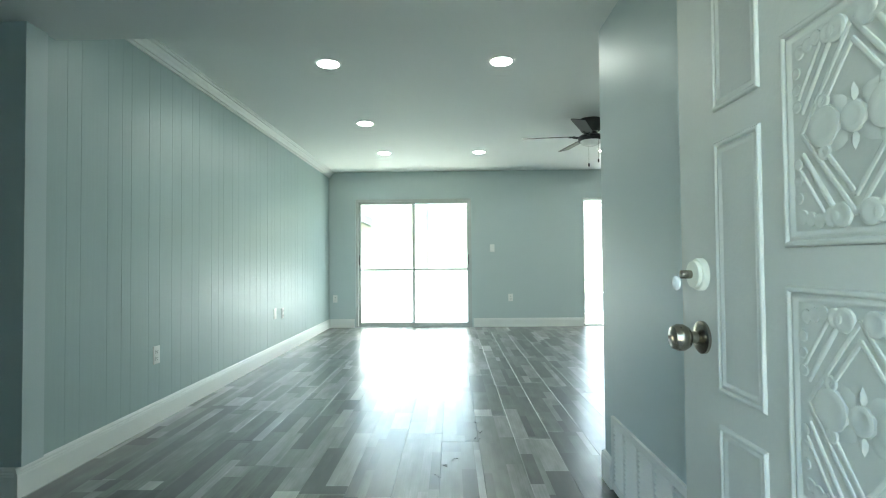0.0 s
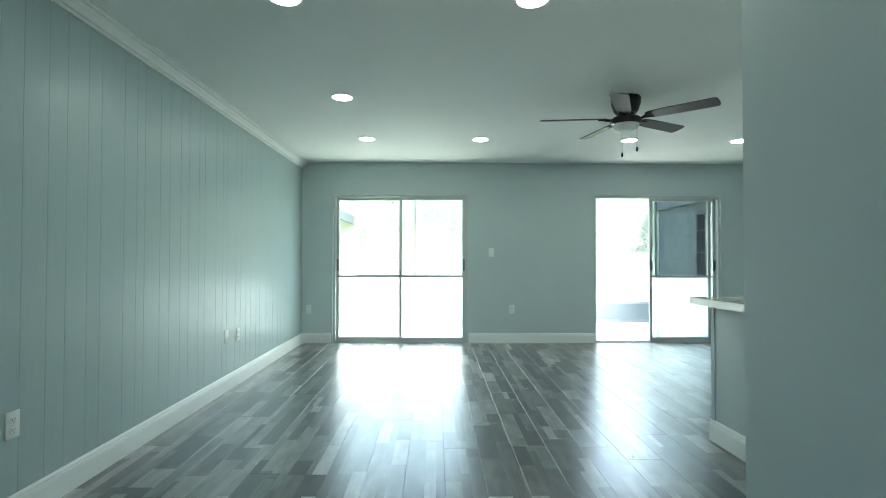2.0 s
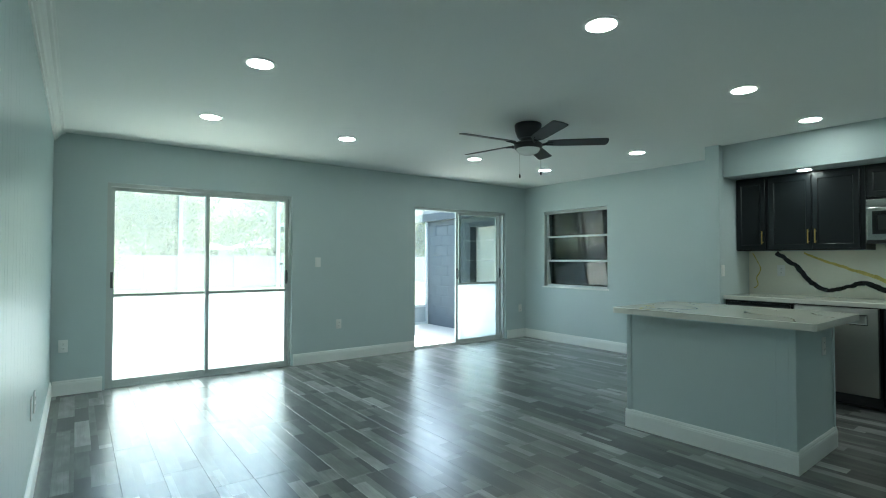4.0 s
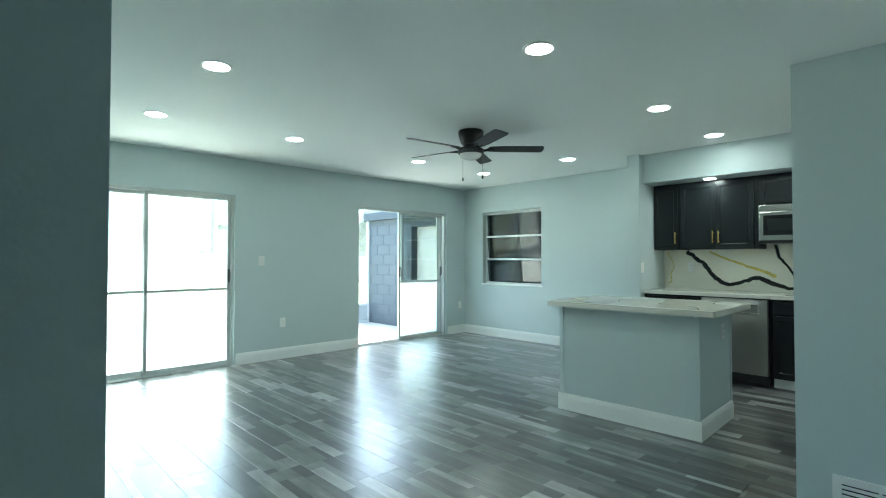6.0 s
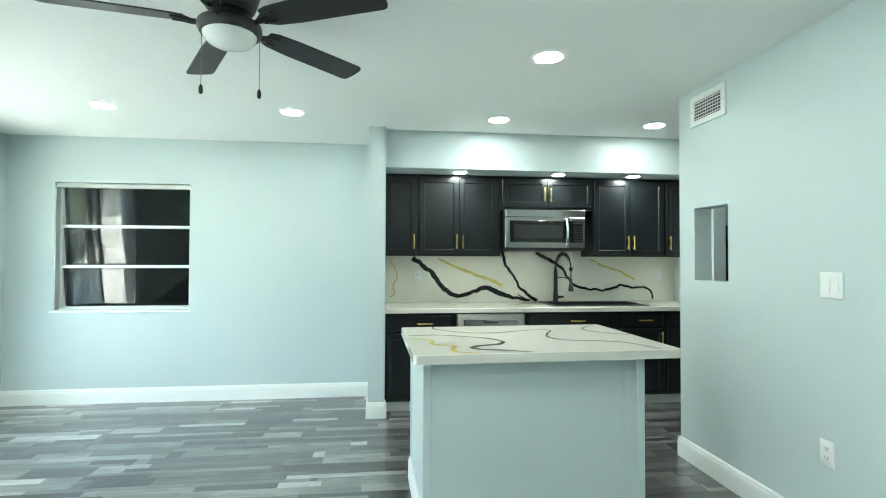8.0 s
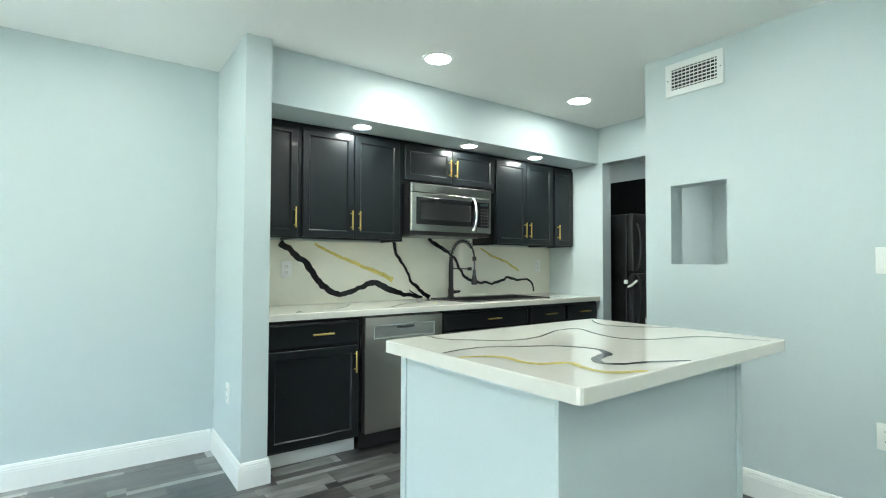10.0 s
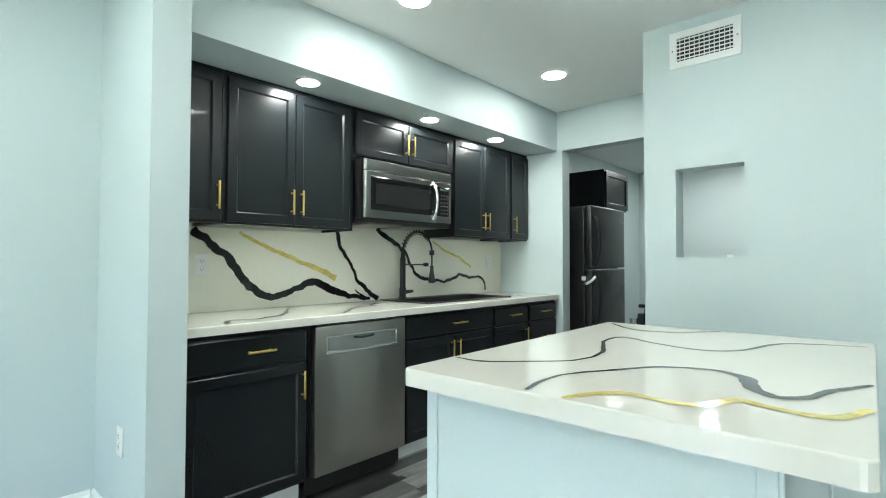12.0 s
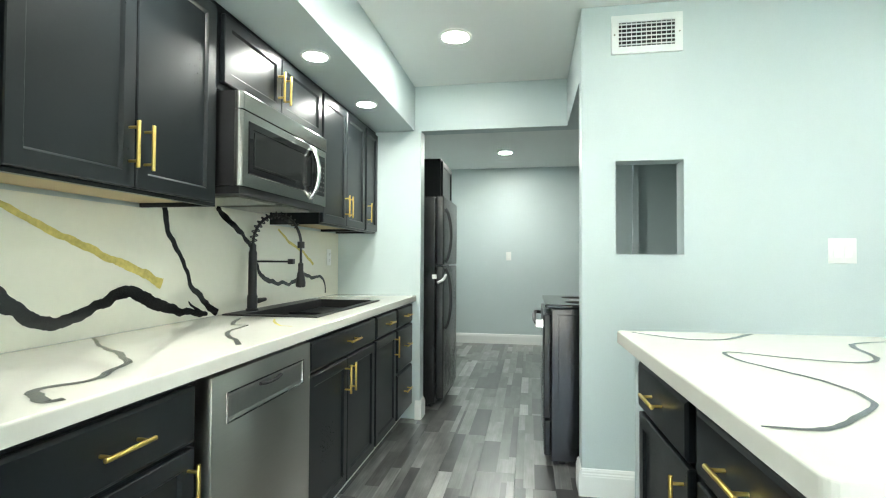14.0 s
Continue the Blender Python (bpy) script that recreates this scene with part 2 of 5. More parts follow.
CRYSTAL = surface("clear_plastic", (0.85, 0.87, 0.86), 0.08, vary=0.1, big=30, bump=0.0)
BULB = lamp_surface("led_lens", (1.0, 0.985, 0.93), LAMP_STRENGTH)
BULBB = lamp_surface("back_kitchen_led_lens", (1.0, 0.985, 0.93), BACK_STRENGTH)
BULBS = lamp_surface("soffit_led_lens", (1.0, 0.985, 0.93), SOFFIT_STRENGTH)
OPAL = surface("opal_glass", (0.80, 0.82, 0.80), 0.25, vary=0.02, bump=0.0)
VENTW = surface("white_grille_paint", (0.76, 0.78, 0.77), 0.4, vary=0.03, bump=0.03)
# Near-black colour for the shade behind grille slats.
DUCT = surface("duct_shade", (0.025, 0.027, 0.028), 0.8)
CONCRETE = surface("patio_concrete", (0.43, 0.42, 0.405), 0.8, vary=0.09, big=1.6, fine=45, bump=0.3)
BLOCK = surface("painted_block", (0.090, 0.106, 0.122), 0.75, vary=0.08, big=3, fine=70, bump=0.5)
MORTAR = surface("painted_mortar", (0.082, 0.097, 0.112), 0.85, vary=0.1, fine=90, bump=0.4)
FASCIA = surface("dark_fascia_paint", (0.06, 0.072, 0.084), 0.6, vary=0.06)
FENCE = surface("white_vinyl", (0.55, 0.55, 0.53), 0.45, vary=0.03)
GRASS = surface("lawn", (0.07, 0.09, 0.03), 0.9, vary=0.3, big=0.5, fine=25, bump=0.8)
STUCCO = surface("white_stucco", (0.66, 0.66, 0.63), 0.85, vary=0.05, fine=80, bump=0.4)
SHINGLE = surface("grey_shingle", (0.30, 0.30, 0.29), 0.9, vary=0.15, big=2, fine=12, bump=0.5)
BARK = surface("bark", (0.12, 0.09, 0.065), 0.9, vary=0.3, fine=14, bump=0.8, stretch=(1, 1, 0.2))
LEAF = foliage("leaves", (0.15, 0.16, 0.026), (0.22, 0.225, 0.05))


def screen_mesh_surface(name):
    """Fine insect screen: mostly holes, with pale wires that catch the light."""
    m, nt, p = nodes_of(name)
    tr, df, mx = nt.nodes.new("ShaderNodeBsdfTransparent"), nt.nodes.new("ShaderNodeBsdfDiffuse"), nt.nodes.new("ShaderNodeMixShader")
    tl, wire = nt.nodes.new("ShaderNodeBsdfTranslucent"), nt.nodes.new("ShaderNodeMixShader")
    df.inputs[0].default_value = tl.inputs[0].default_value = (0.52, 0.53, 0.49, 1)
    wire.inputs[0].default_value = 0.4
    mx.inputs[0].default_value = 0.32
    nt.links.new(df.outputs[0], wire.inputs[1])
    nt.links.new(tl.outputs[0], wire.inputs[2])
    nt.links.new(tr.outputs[0], mx.inputs[1])
    nt.links.new(wire.outputs[0], mx.inputs[2])
    nt.links.new(mx.outputs[0], nt.nodes["Material Output"].inputs[0])
    return m


MESH = screen_mesh_surface("insect_screen")
# Near-black colour holds the gloom of the unlit room, not a real paint.
DARKROOM = surface("dark_room_shade", (0.05, 0.05, 0.052), 0.8)
GREYDOOR = surface("grey_interior_door", (0.52, 0.58, 0.57), 0.4, vary=0.03)


# ---- building helpers ----
ORIGIN = {}


def thing(name, loc=(0, 0, 0), label="", category="", group="", kind=""):
    ob = new(name)
    ob.location = loc
    ob.empty_display_size = 0.1
    ORIGIN[ob.name] = Vector(loc)
    return tagged(ob, label, category, group, kind)


def part(name, bm, material, parent, label=""):
    """Links a bmesh, built in world coordinates, as one mesh under a thing or a part."""
    o = ORIGIN[parent.name]
    bmesh.ops.translate(bm, verts=bm.verts, vec=-o)
    ob = new(name, to_mesh(name, bm, material))
    ob.parent = parent
    ORIGIN[ob.name] = o
    return tagged(ob, label)


def to_mesh(name, bm, material):
    me = bpy.data.meshes.new(name)
    bmesh.ops.recalc_face_normals(bm, faces=bm.faces)
    bm.to_mesh(me)
    bm.free()
    for m in (material if isinstance(material, (list, tuple)) else [material]):
        me.materials.append(m)
    return me


def solid(name, bm, material, label="", category="", kind="", group=""):
    """One mesh as a top-level object, in world coordinates."""
    ob = new(name, to_mesh(name, bm, material))
    ORIGIN[ob.name] = Vector((0, 0, 0))
    return tagged(ob, label, category, group, kind)


def smooth(ob, angle=35):
    for p in ob.data.polygons:
        p.use_smooth = True
    ob.data.set_sharp_from_angle(angle=radians(angle))
    return ob


def box(x0, x1, y0, y1, z0, z1, bevel=0.0, bm=None, seg=2):
    bm = bm or bmesh.new()
    m = Matrix.Translation(((x0 + x1) / 2, (y0 + y1) / 2, (z0 + z1) / 2)) @ Matrix.Diagonal((abs(x1 - x0), abs(y1 - y0), abs(z1 - z0), 1))
    made = bmesh.ops.create_cube(bm, size=1.0, matrix=m)
    if bevel:
        edges = list({e for v in made["verts"] for e in v.link_edges})
        bmesh.ops.bevel(bm, geom=edges, offset=bevel, segments=seg, profile=0.5, affect="EDGES")
    return bm


def boxes(*sizes, bevel=0.0):
    bm = bmesh.new()
    for s in sizes:
        box(*s, bevel=bevel, bm=bm)
    return bm


def cyl(p, axis, r, h, seg=24, r2=None, bm=None, bevel=0.0):
    """A cylinder or cone of height h from p along axis 'x', 'y' or 'z' (negative h goes the other way)."""
    bm = bm or bmesh.new()
    rot = {"x": Matrix.Rotation(radians(90), 4, "Y"), "y": Matrix.Rotation(radians(-90), 4, "X"), "z": Matrix.Identity(4)}[axis]
    m = Matrix.Translation(p) @ rot @ Matrix.Translation((0, 0, h / 2))
    a, b = (r, r if r2 is None else r2)
    if h < 0:
        a, b = b, a
    made = bmesh.ops.create_cone(bm, cap_ends=True, segments=seg, radius1=a, radius2=b, depth=abs(h), matrix=m)
    if bevel:
        caps = [e for e in {e for v in made["verts"] for e in v.link_edges} if any(len(f.verts) > 4 for f in e.link_faces)]
        bmesh.ops.bevel(bm, geom=caps, offset=bevel, segments=2, profile=0.5, affect="EDGES")
    return bm


def lathe(p, axis, profile, seg=28, bm=None):
    """Turns (radius, height) pairs round an axis through p."""
    bm = bm or bmesh.new()
    p = Vector(p)
    rings = []
    for r, h in profile:
        ring = []
        for k in range(seg):
            a = 2 * math.pi * k / seg
            u, v = max(r, 0.0004) * math.cos(a), max(r, 0.0004) * math.sin(a)
            ring.append(bm.verts.new(p + Vector({"x": (h, u, v), "y": (u, h, v), "z": (u, v, h)}[axis])))
        rings.append(ring)
    for a, b in zip(rings, rings[1:]):
        for k in range(seg):
            bm.faces.new((a[k], a[(k + 1) % seg], b[(k + 1) % seg], b[k]))
    bm.faces.new(rings[0])
    bm.faces.new(rings[-1])
    return bm


def tube(points, r, seg=10, bm=None):
    """A round bar along a line of points."""
    bm = bm or bmesh.new()
    pts = [Vector(q) for q in points]
    rings = []
    side = None
    for i, q in enumerate(pts):
        d = (pts[min(i + 1, len(pts) - 1)] - pts[max(i - 1, 0)]).normalized()
        if side is None:
            side = d.orthogonal().normalized()
        side = (side - d * side.dot(d)).normalized()
        up = d.cross(side)
        rr = r[i] if isinstance(r, (list, tuple)) else r
        rings.append([bm.verts.new(q + (side * math.cos(2 * math.pi * k / seg) + up * math.sin(2 * math.pi * k / seg)) * rr) for k in range(seg)])
    for a, b in zip(rings, rings[1:]):
        for k in range(seg):
            bm.faces.new((a[k], a[(k + 1) % seg], b[(k + 1) % seg], b[k]))
    bm.faces.new(rings[0])
    bm.faces.new(rings[-1])
    return bm


def extrude(profile, place, length, axis):
    """Sweeps a closed outline of (depth, height) along axis; place(d, h, s) gives the world point."""
    bm = bmesh.new()
    a = [bm.verts.new(place(d, h, 0.0)) for d, h in profile]
    b = [bm.verts.new(place(d, h, length)) for d, h in profile]
    n = len(profile)
    for k in range(n):
        bm.faces.new((a[k], a[(k + 1) % n], b[(k + 1) % n], b[k]))
    bm.faces.new(a)
    bm.faces.new(b[::-1])
    return bm


# ---- sizes of the place ----
XW, XE, YN = -1.92, 4.28, 7.92          # panelled wall, window wall, wall with the sliding doors
CEILZ, DROPZ = 2.46, 2.14               # ceiling, dropped ceiling at the entry
BX, BY, BE = 0.74, 2.475, 2.565          # faces of the wall block by the entry
T = 0.12
YS = -1.93                              # far wall of the back kitchen


# ---- walls, ceilings ----
def wall(name, bm, label, material=WALL):
    return solid(name, bm, material, label, "wall", "structure")


SD1 = (-1.50, 0.335, 2.025)
SD2 = (2.08, 3.835, 2.02)
wall("wall_north", boxes((-4.4, SD1[0], YN, YN + 0.2, 0, CEILZ), (SD1[0], SD1[1], YN, YN + 0.2, SD1[2], CEILZ), (SD1[1], SD2[0], YN, YN + 0.2, 0, CEILZ),
                         (SD2[0], SD2[1], YN, YN + 0.2, SD2[2], CEILZ), (SD2[1], XE + 0.2, YN, YN + 0.2, 0, CEILZ)),
     "grey-blue painted wall with two sliding door openings")
WIN = (6.325, 7.505, 0.852, 2.035)
wall("wall_east", boxes((XE, XE + 0.2, YS - 0.1, WIN[0], 0, CEILZ), (XE, XE + 0.2, WIN[1], YN, 0, CEILZ), (XE, XE + 0.2, WIN[0], WIN[1], 0, WIN[2]),
                        (XE, XE + 0.2, WIN[0], WIN[1], WIN[3], CEILZ)), "grey-blue painted wall with an awning window opening")
west = wall("wall_west", boxes((XW - 0.16, XW - 0.0028, 2.28, YN, 0, CEILZ), (XW - 0.0028, XW + 0.020, 2.28, 2.40, 0.137, DROPZ)), "wall behind painted vertical panelling with a flat corner board")
wall("wall_block_north", boxes((BX, 2.08, BY - T, BY, 0, CEILZ), (2.40, BE, BY - T, BY, 0, CEILZ), (2.08, 2.40, BY - T, BY, 0, 1.205), (2.08, 2.40, BY - T, BY, 1.672, CEILZ)),
     "grey-blue wall with a small pass-through opening")
wall("wall_block_west", boxes((BX, BX + T, 0.2, BY - T, 0, CEILZ)), "satin grey-blue wall beside the entry")
wall("wall_kitchen_wing", boxes((3.585, XE, 4.49, 4.63, 0, CEILZ)), "short grey-blue wing wall at the end of the kitchen counter")
wall("soffit", boxes((3.67, XE, 1.48, 4.49, 2.13, CEILZ)), "painted soffit over the black upper cabinets")
wall("wall_kitchen_end", boxes((3.62, XE, 1.36, 1.48, 0, CEILZ), (BE, 3.62, 1.36, 1.48, 2.125, CEILZ), (BE - T, BE, 1.36, BY - T, 2.125, CEILZ)),
     "kitchen end wall with a wide cased-free opening and header")
wall("wall_south", boxes((0.74, XE + 0.2, YS - 0.12, YS, 0, CEILZ)), "plain grey-green wall of the back kitchen")
wall("wall_back_kitchen_west", boxes((BX, BX + T, YS, 0.2, 0, CEILZ)), "plain grey wall closing the back kitchen")
DO = (-0.40, 0.56)
wall("wall_entry", boxes((-4.4, DO[0] - 0.03, 0.02, 0.2, 0, CEILZ), (DO[1] + 0.03, BX, 0.02, 0.2, 0, CEILZ), (DO[0] - 0.03, DO[1] + 0.03, 0.02, 0.2, 2.09, CEILZ)),
     "entry wall round the open front door")
wall("wall_hall_end", boxes((-4.4, -4.28, 0.2, YN, 0, CEILZ)), "plain wall closing the side hall")
wall("wall_hall_north", boxes((-4.28, XW - 0.16, 2.28, 2.40, 0, CEILZ)), "plain wall of the side hall")
solid("ceiling", boxes((-4.4, XE + 0.2, YS - 0.12, YN + 0.2, CEILZ, CEILZ + 0.12)), CEIL, "flat pale ceiling with recessed lights", "ceiling", kind="structure")
solid("ceiling_entry", boxes((-4.28, BX, 0.2, BY, DROPZ, CEILZ)), CEIL, "dropped ceiling over the entry", "ceiling", kind="structure")

# vertical boards of the panelling, grooves between them
rng = random.Random(4)
board_y = 2.40
PATTERN = (0.152, 0.102, 0.203, 0.127, 0.089, 0.178, 0.114, 0.14, 0.115)
k = 0
while board_y < YN - 0.01:
    w = min(PATTERN[k % len(PATTERN)] + rng.uniform(-0.006, 0.006), YN - board_y)
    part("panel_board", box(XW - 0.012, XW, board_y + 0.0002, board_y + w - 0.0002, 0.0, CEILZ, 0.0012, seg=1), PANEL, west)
    board_y += w
    k += 1

# crown moulding along the panelled wall
CROWN = [(0, 0), (0.0, -0.105), (0.014, -0.105), (0.018, -0.094), (0.018, -0.086), (0.034, -0.084), (0.046, -0.060), (0.066, -0.040), (0.070, -0.034), (0.070, -0.027), (0.090, -0.026), (0.098, -0.013), (0.112, -0.012), (0.112, 0)]
solid("crown_moulding", extrude(CROWN, lambda d, h, s: (XW + 0.78 * d, BY + s, CEILZ - 0.001 + 0.80 * h), YN - BY, "y"), TRIM, "white-grey crown moulding along the panelled wall", "moulding", "structure")

# baseboards
BASE = [(0, 0), (0.016, 0), (0.016, 0.098), (0.0145, 0.104), (0.0145, 0.110), (0.011, 0.116), (0.011, 0.123), (0.006, 0.134), (0, 0.136)]


def baseboard(face, at, a, b, sign):
    """face 'x': runs along y on the plane x = at; 'y': runs along x on y = at. sign: which way it stands out."""
    if face == "x":
        f = lambda d, h, s: (at + sign * d, a + s, h)
    else:
        f = lambda d, h, s: (a + s, at + sign * d, h)
    return solid("baseboard", extrude(BASE, f, b - a, face), TRIM, "white moulded baseboard", "baseboard", "structure", "baseboards")


baseboard("x", XW, 2.264, YN, 1)
baseboard("y", 2.28, -4.28, XW, -1)
baseboard("y", YN, XW + 0.016, SD1[0] - 0.02, -1)
baseboard("y", YN, SD1[1] + 0.02, SD2[0], -1)
baseboard("y", YN, SD2[1] + 0.03, XE, -1)
baseboard("x", XE, 4.646, YN - 0.016, -1)
baseboard("y", 4.63, 3.569, XE, 1)
baseboard("x", 3.585, 4.49, 4.63, -1)
baseboard("y", 4.49, 3.569, 3.655, -1)
baseboard("y", BY, BX - 0.016, BE, 1)
baseboard("x", BX, 2.36, BY, -1)
baseboard("x", BX, 0.2, 1.56, -1)
baseboard("x", BE, 2.33, BY + 0.016, 1)
baseboard("y", YS, 1.5, XE, 1)
baseboard("x", 3.62, 1.36, 1.48, -1)
baseboard("y", 1.48, 3.604, 3.655, 1)


# ---- kitchen ----
def front(xf, sign, y0, y1, z0, z1, rail=0.058, raised=True):
    """A cabinet front on the plane x = xf that faces sign along x: a frame round a sunk panel with a sloped moulding."""
    bm = box(xf - sign * 0.02, xf, y0, y1, z0, z1, 0.003, seg=1)
    if raised:
        f = max(bm.faces, key=lambda q: q.calc_area() if q.normal.x * sign > 0.9 else 0)
        bmesh.ops.inset_region(bm, faces=[f], thickness=rail, depth=0.0)
        bmesh.ops.inset_region(bm, faces=[f], thickness=0.005, depth=-0.004)
        bmesh.ops.inset_region(bm, faces=[f], thickness=0.006, depth=-0.006)
    else:
        f = max(bm.faces, key=lambda q: q.calc_area() if q.normal.x * sign > 0.9 else 0)
        bmesh.ops.inset_region(bm, faces=[f], thickness=0.010, depth=0.004)
    return bm


def pull(xf, sign, y, z, upright, length=0.135):
    """A round bar pull on two posts."""
    bm = bmesh.new()
    s, xb = length / 2, xf + sign * 0.03
    if upright:
        cyl((xb, y, z - s), "z", 0.0056, length, 12, bm=bm, bevel=0.0012)
        ends = [(y, z - s * 0.72), (y, z + s * 0.72)]
    else:
        cyl((xb, y - s, z), "y", 0.0056, length, 12, bm=bm, bevel=0.0012)
        ends = [(y - s * 0.72, z), (y + s * 0.72, z)]
    for a, b in ends:
        cyl((xf - sign * 0.002, a, b), "x", 0.0042, sign * 0.032, 10, bm=bm)
    return bm


def cabinet(name, label, x0, x1, y0, y1, z0, z1, fronts, sign=-1, toe=0.0, under=False, toe_mat=None, group="kitchen cabinets"):
    """fronts: (kind, y0, y1, z0, z1, pull), pull = (y, z, upright) or None."""
    c = thing(name, ((x0 + x1) / 2, (y0 + y1) / 2, z0), label, "cabinet", group)
    lift = 0.022 if under else 0.0
    part("body", boxes((x0, x1, y0, y1, z0 + toe + lift, z1)), CABINET, c)
    face = x0 if sign < 0 else x1
    if toe:
        a, b = (x0 + 0.065, x0 + 0.08) if sign < 0 else (x1 - 0.08, x1 - 0.065)
        part("toe_kick", boxes((a, b, y0, y1, z0, z0 + toe)), toe_mat or TRIM, c, "pale toe-kick board")
    if under:
        part("lip", boxes((x0, x0 + 0.02, y0, y1, z0, z0 + lift), (x0 + 0.02, x1, y0, y0 + 0.016, z0, z0 + lift), (x0 + 0.02, x1, y1 - 0.016, y1, z0, z0 + lift)), CABINET, c)
        part("underside", boxes((x0 + 0.02, x1, y0 + 0.016, y1 - 0.016, z0 + lift - 0.006, z0 + lift + 0.001)), RAWPLY, c, "unpainted plywood underside")
    for kind, a, b, lo, hi, grip in fronts:
        d = part("door" if kind == "door" else "drawer_front", front(face + sign * 0.021, sign, a, b, lo, hi, raised=kind == "door"), CABINET, c)
        if grip:
            smooth(part("handle", pull(face + sign * 0.021 + sign * (0.004 if kind != "door" else 0.0), sign, *grip), GOLD, d, "brushed gold bar pull"))
    return c


# upper cabinets
UX, UZ0, UZ1 = 3.972, 1.366, 2.128
cabinet("wall_cabinet", "narrow black wall cabinet with one gold-handled door", UX, XE - 0.003, 4.20, 4.488, UZ0, UZ1,
        [("door", 4.208, 4.482, UZ0 + 0.012, UZ1 - 0.03, (4.228, 1.50, True))], under=True)
cabinet("wall_cabinet", "black double-door wall cabinet with gold bar pulls", UX, XE - 0.003, 3.405, 4.198, UZ0, UZ1,
        [("door", 3.808, 4.175, UZ0 + 0.012, UZ1 - 0.03, (3.83, 1.50, True)), ("door", 3.44, 3.803, UZ0 + 0.012, UZ1 - 0.03, (3.772, 1.50, True))], under=True)
cabinet("wall_cabinet", "short black double-door cabinet above the microwave", UX, XE - 0.003, 2.492, 3.403, 1.81, UZ1,
        [("door", 2.958, 3.39, 1.835, UZ1 - 0.03, (2.985, 1.955, True)), ("door", 2.505, 2.952, 1.835, UZ1 - 0.03, (2.925, 1.955, True))])
cabinet("wall_cabinet", "black double-door wall cabinet beside the microwave", UX, XE - 0.003, 1.756, 2.49, UZ0, UZ1,
        [("door", 2.121, 2.478, UZ0 + 0.012, UZ1 - 0.03, (2.148, 1.50, True)), ("door", 1.775, 2.117, UZ0 + 0.012, UZ1 - 0.03, (2.09, 1.50, True))], under=True)
cabinet("wall_cabinet", "narrow black end wall cabinet with gold pull", UX, XE - 0.003, 1.484, 1.754, UZ0, UZ1,
        [("door", 1.492, 1.742, UZ0 + 0.012, UZ1 - 0.03, (1.715, 1.50, True))], under=True)

# base cabinets
BXF, BT = 3.698, 0.866
cabinet("base_cabinet", "black base cabinet with one drawer and one door", BXF, XE - 0.003, 3.885, 4.486, 0, BT,
        [("drawer", 3.90, 4.47, 0.70, 0.845, (4.145, 0.775, False)), ("door", 3.90, 4.47, 0.115, 0.685, (3.925, 0.585, True))], toe=0.10)
cabinet("base_cabinet", "black sink base cabinet with false drawer and two doors", BXF, XE - 0.003, 2.37, 3.235, 0, BT,
        [("drawer", 2.385, 3.22, 0.72, 0.845, (2.77, 0.785, False)), ("door", 2.805, 3.22, 0.115, 0.705, (2.835, 0.61, True)),
         ("door", 2.385, 2.80, 0.115, 0.705, (2.77, 0.61, True))], toe=0.10)
cabinet("base_cabinet", "narrow black base cabinet with drawer and door", BXF, XE - 0.003, 1.92, 2.368, 0, BT,
        [("drawer", 1.935, 2.355, 0.72, 0.845, (2.13, 0.785, False)), ("door", 1.935, 2.355, 0.115, 0.705, (1.965, 0.61, True))], toe=0.10)
cabinet("base_cabinet", "black base cabinet with a stack of three drawers", BXF, XE - 0.003, 1.484, 1.918, 0, BT,
        [("drawer", 1.495, 1.905, 0.72, 0.845, (1.69, 0.785, False)), ("drawer", 1.495, 1.905, 0.425, 0.705, (1.69, 0.58, False)),
         ("drawer", 1.495, 1.905, 0.115, 0.41, (1.69, 0.27, False))], toe=0.10)

# dishwasher
dw = thing("dishwasher", (3.96, 3.56, 0), "stainless steel dishwasher built in beside the black cabinets", "dishwasher")
part("body", boxes((3.69, XE - 0.05, 3.25, 3.87, 0.10, BT)), BLACKM, dw)
bm = box(3.635, 3.688, 3.258, 3.862, 0.115, 0.855, 0.006)
dwd = part("door", bm, STEELD, dw, "brushed stainless door with a pocket handle")
smooth(dwd)
bm = box(3.6312, 3.636, 3.33, 3.80, 0.715, 0.80, 0.002, seg=1)
f = max(bm.faces, key=lambda q: q.calc_area() if q.normal.x < -0.9 else 0)
bmesh.ops.inset_region(bm, faces=[f], thickness=0.006, depth=-0.0)
bmesh.ops.inset_region(bm, faces=[f], thickness=0.008, depth=-0.0032)
part("handle", bm, POCKET, dwd, "pale steel pocket handle")
part("handle_rim", boxes((3.6295, 3.6315, 3.328, 3.802, 0.797, 0.802), (3.6295, 3.6315, 3.328, 3.802, 0.713, 0.718), (3.6295, 3.6315, 3.328, 3.333, 0.718, 0.797), (3.6295, 3.6315, 3.797, 3.802, 0.718, 0.797)), CHROME, dwd, "bright rim of the pocket handle")
part("grip", tube([(3.629, 3.50, 0.784), (3.624, 3.53, 0.781), (3.622, 3.565, 0.780), (3.624, 3.60, 0.781), (3.629, 3.63, 0.784)], 0.006), BLACKM, dwd)
part("toe_panel", boxes((3.70, 3.72, 3.25, 3.87, 0.012, 0.10)), BLACKM, dw)
dw.location.x += 0.021


# worktops
def bevel_where(bm, test, offset, seg=3):
    es = [e for e in bm.edges if all(test(v.co) for v in e.verts)]
    bmesh.ops.bevel(bm, geom=es, offset=offset, segments=seg, profile=0.5, affect="EDGES")


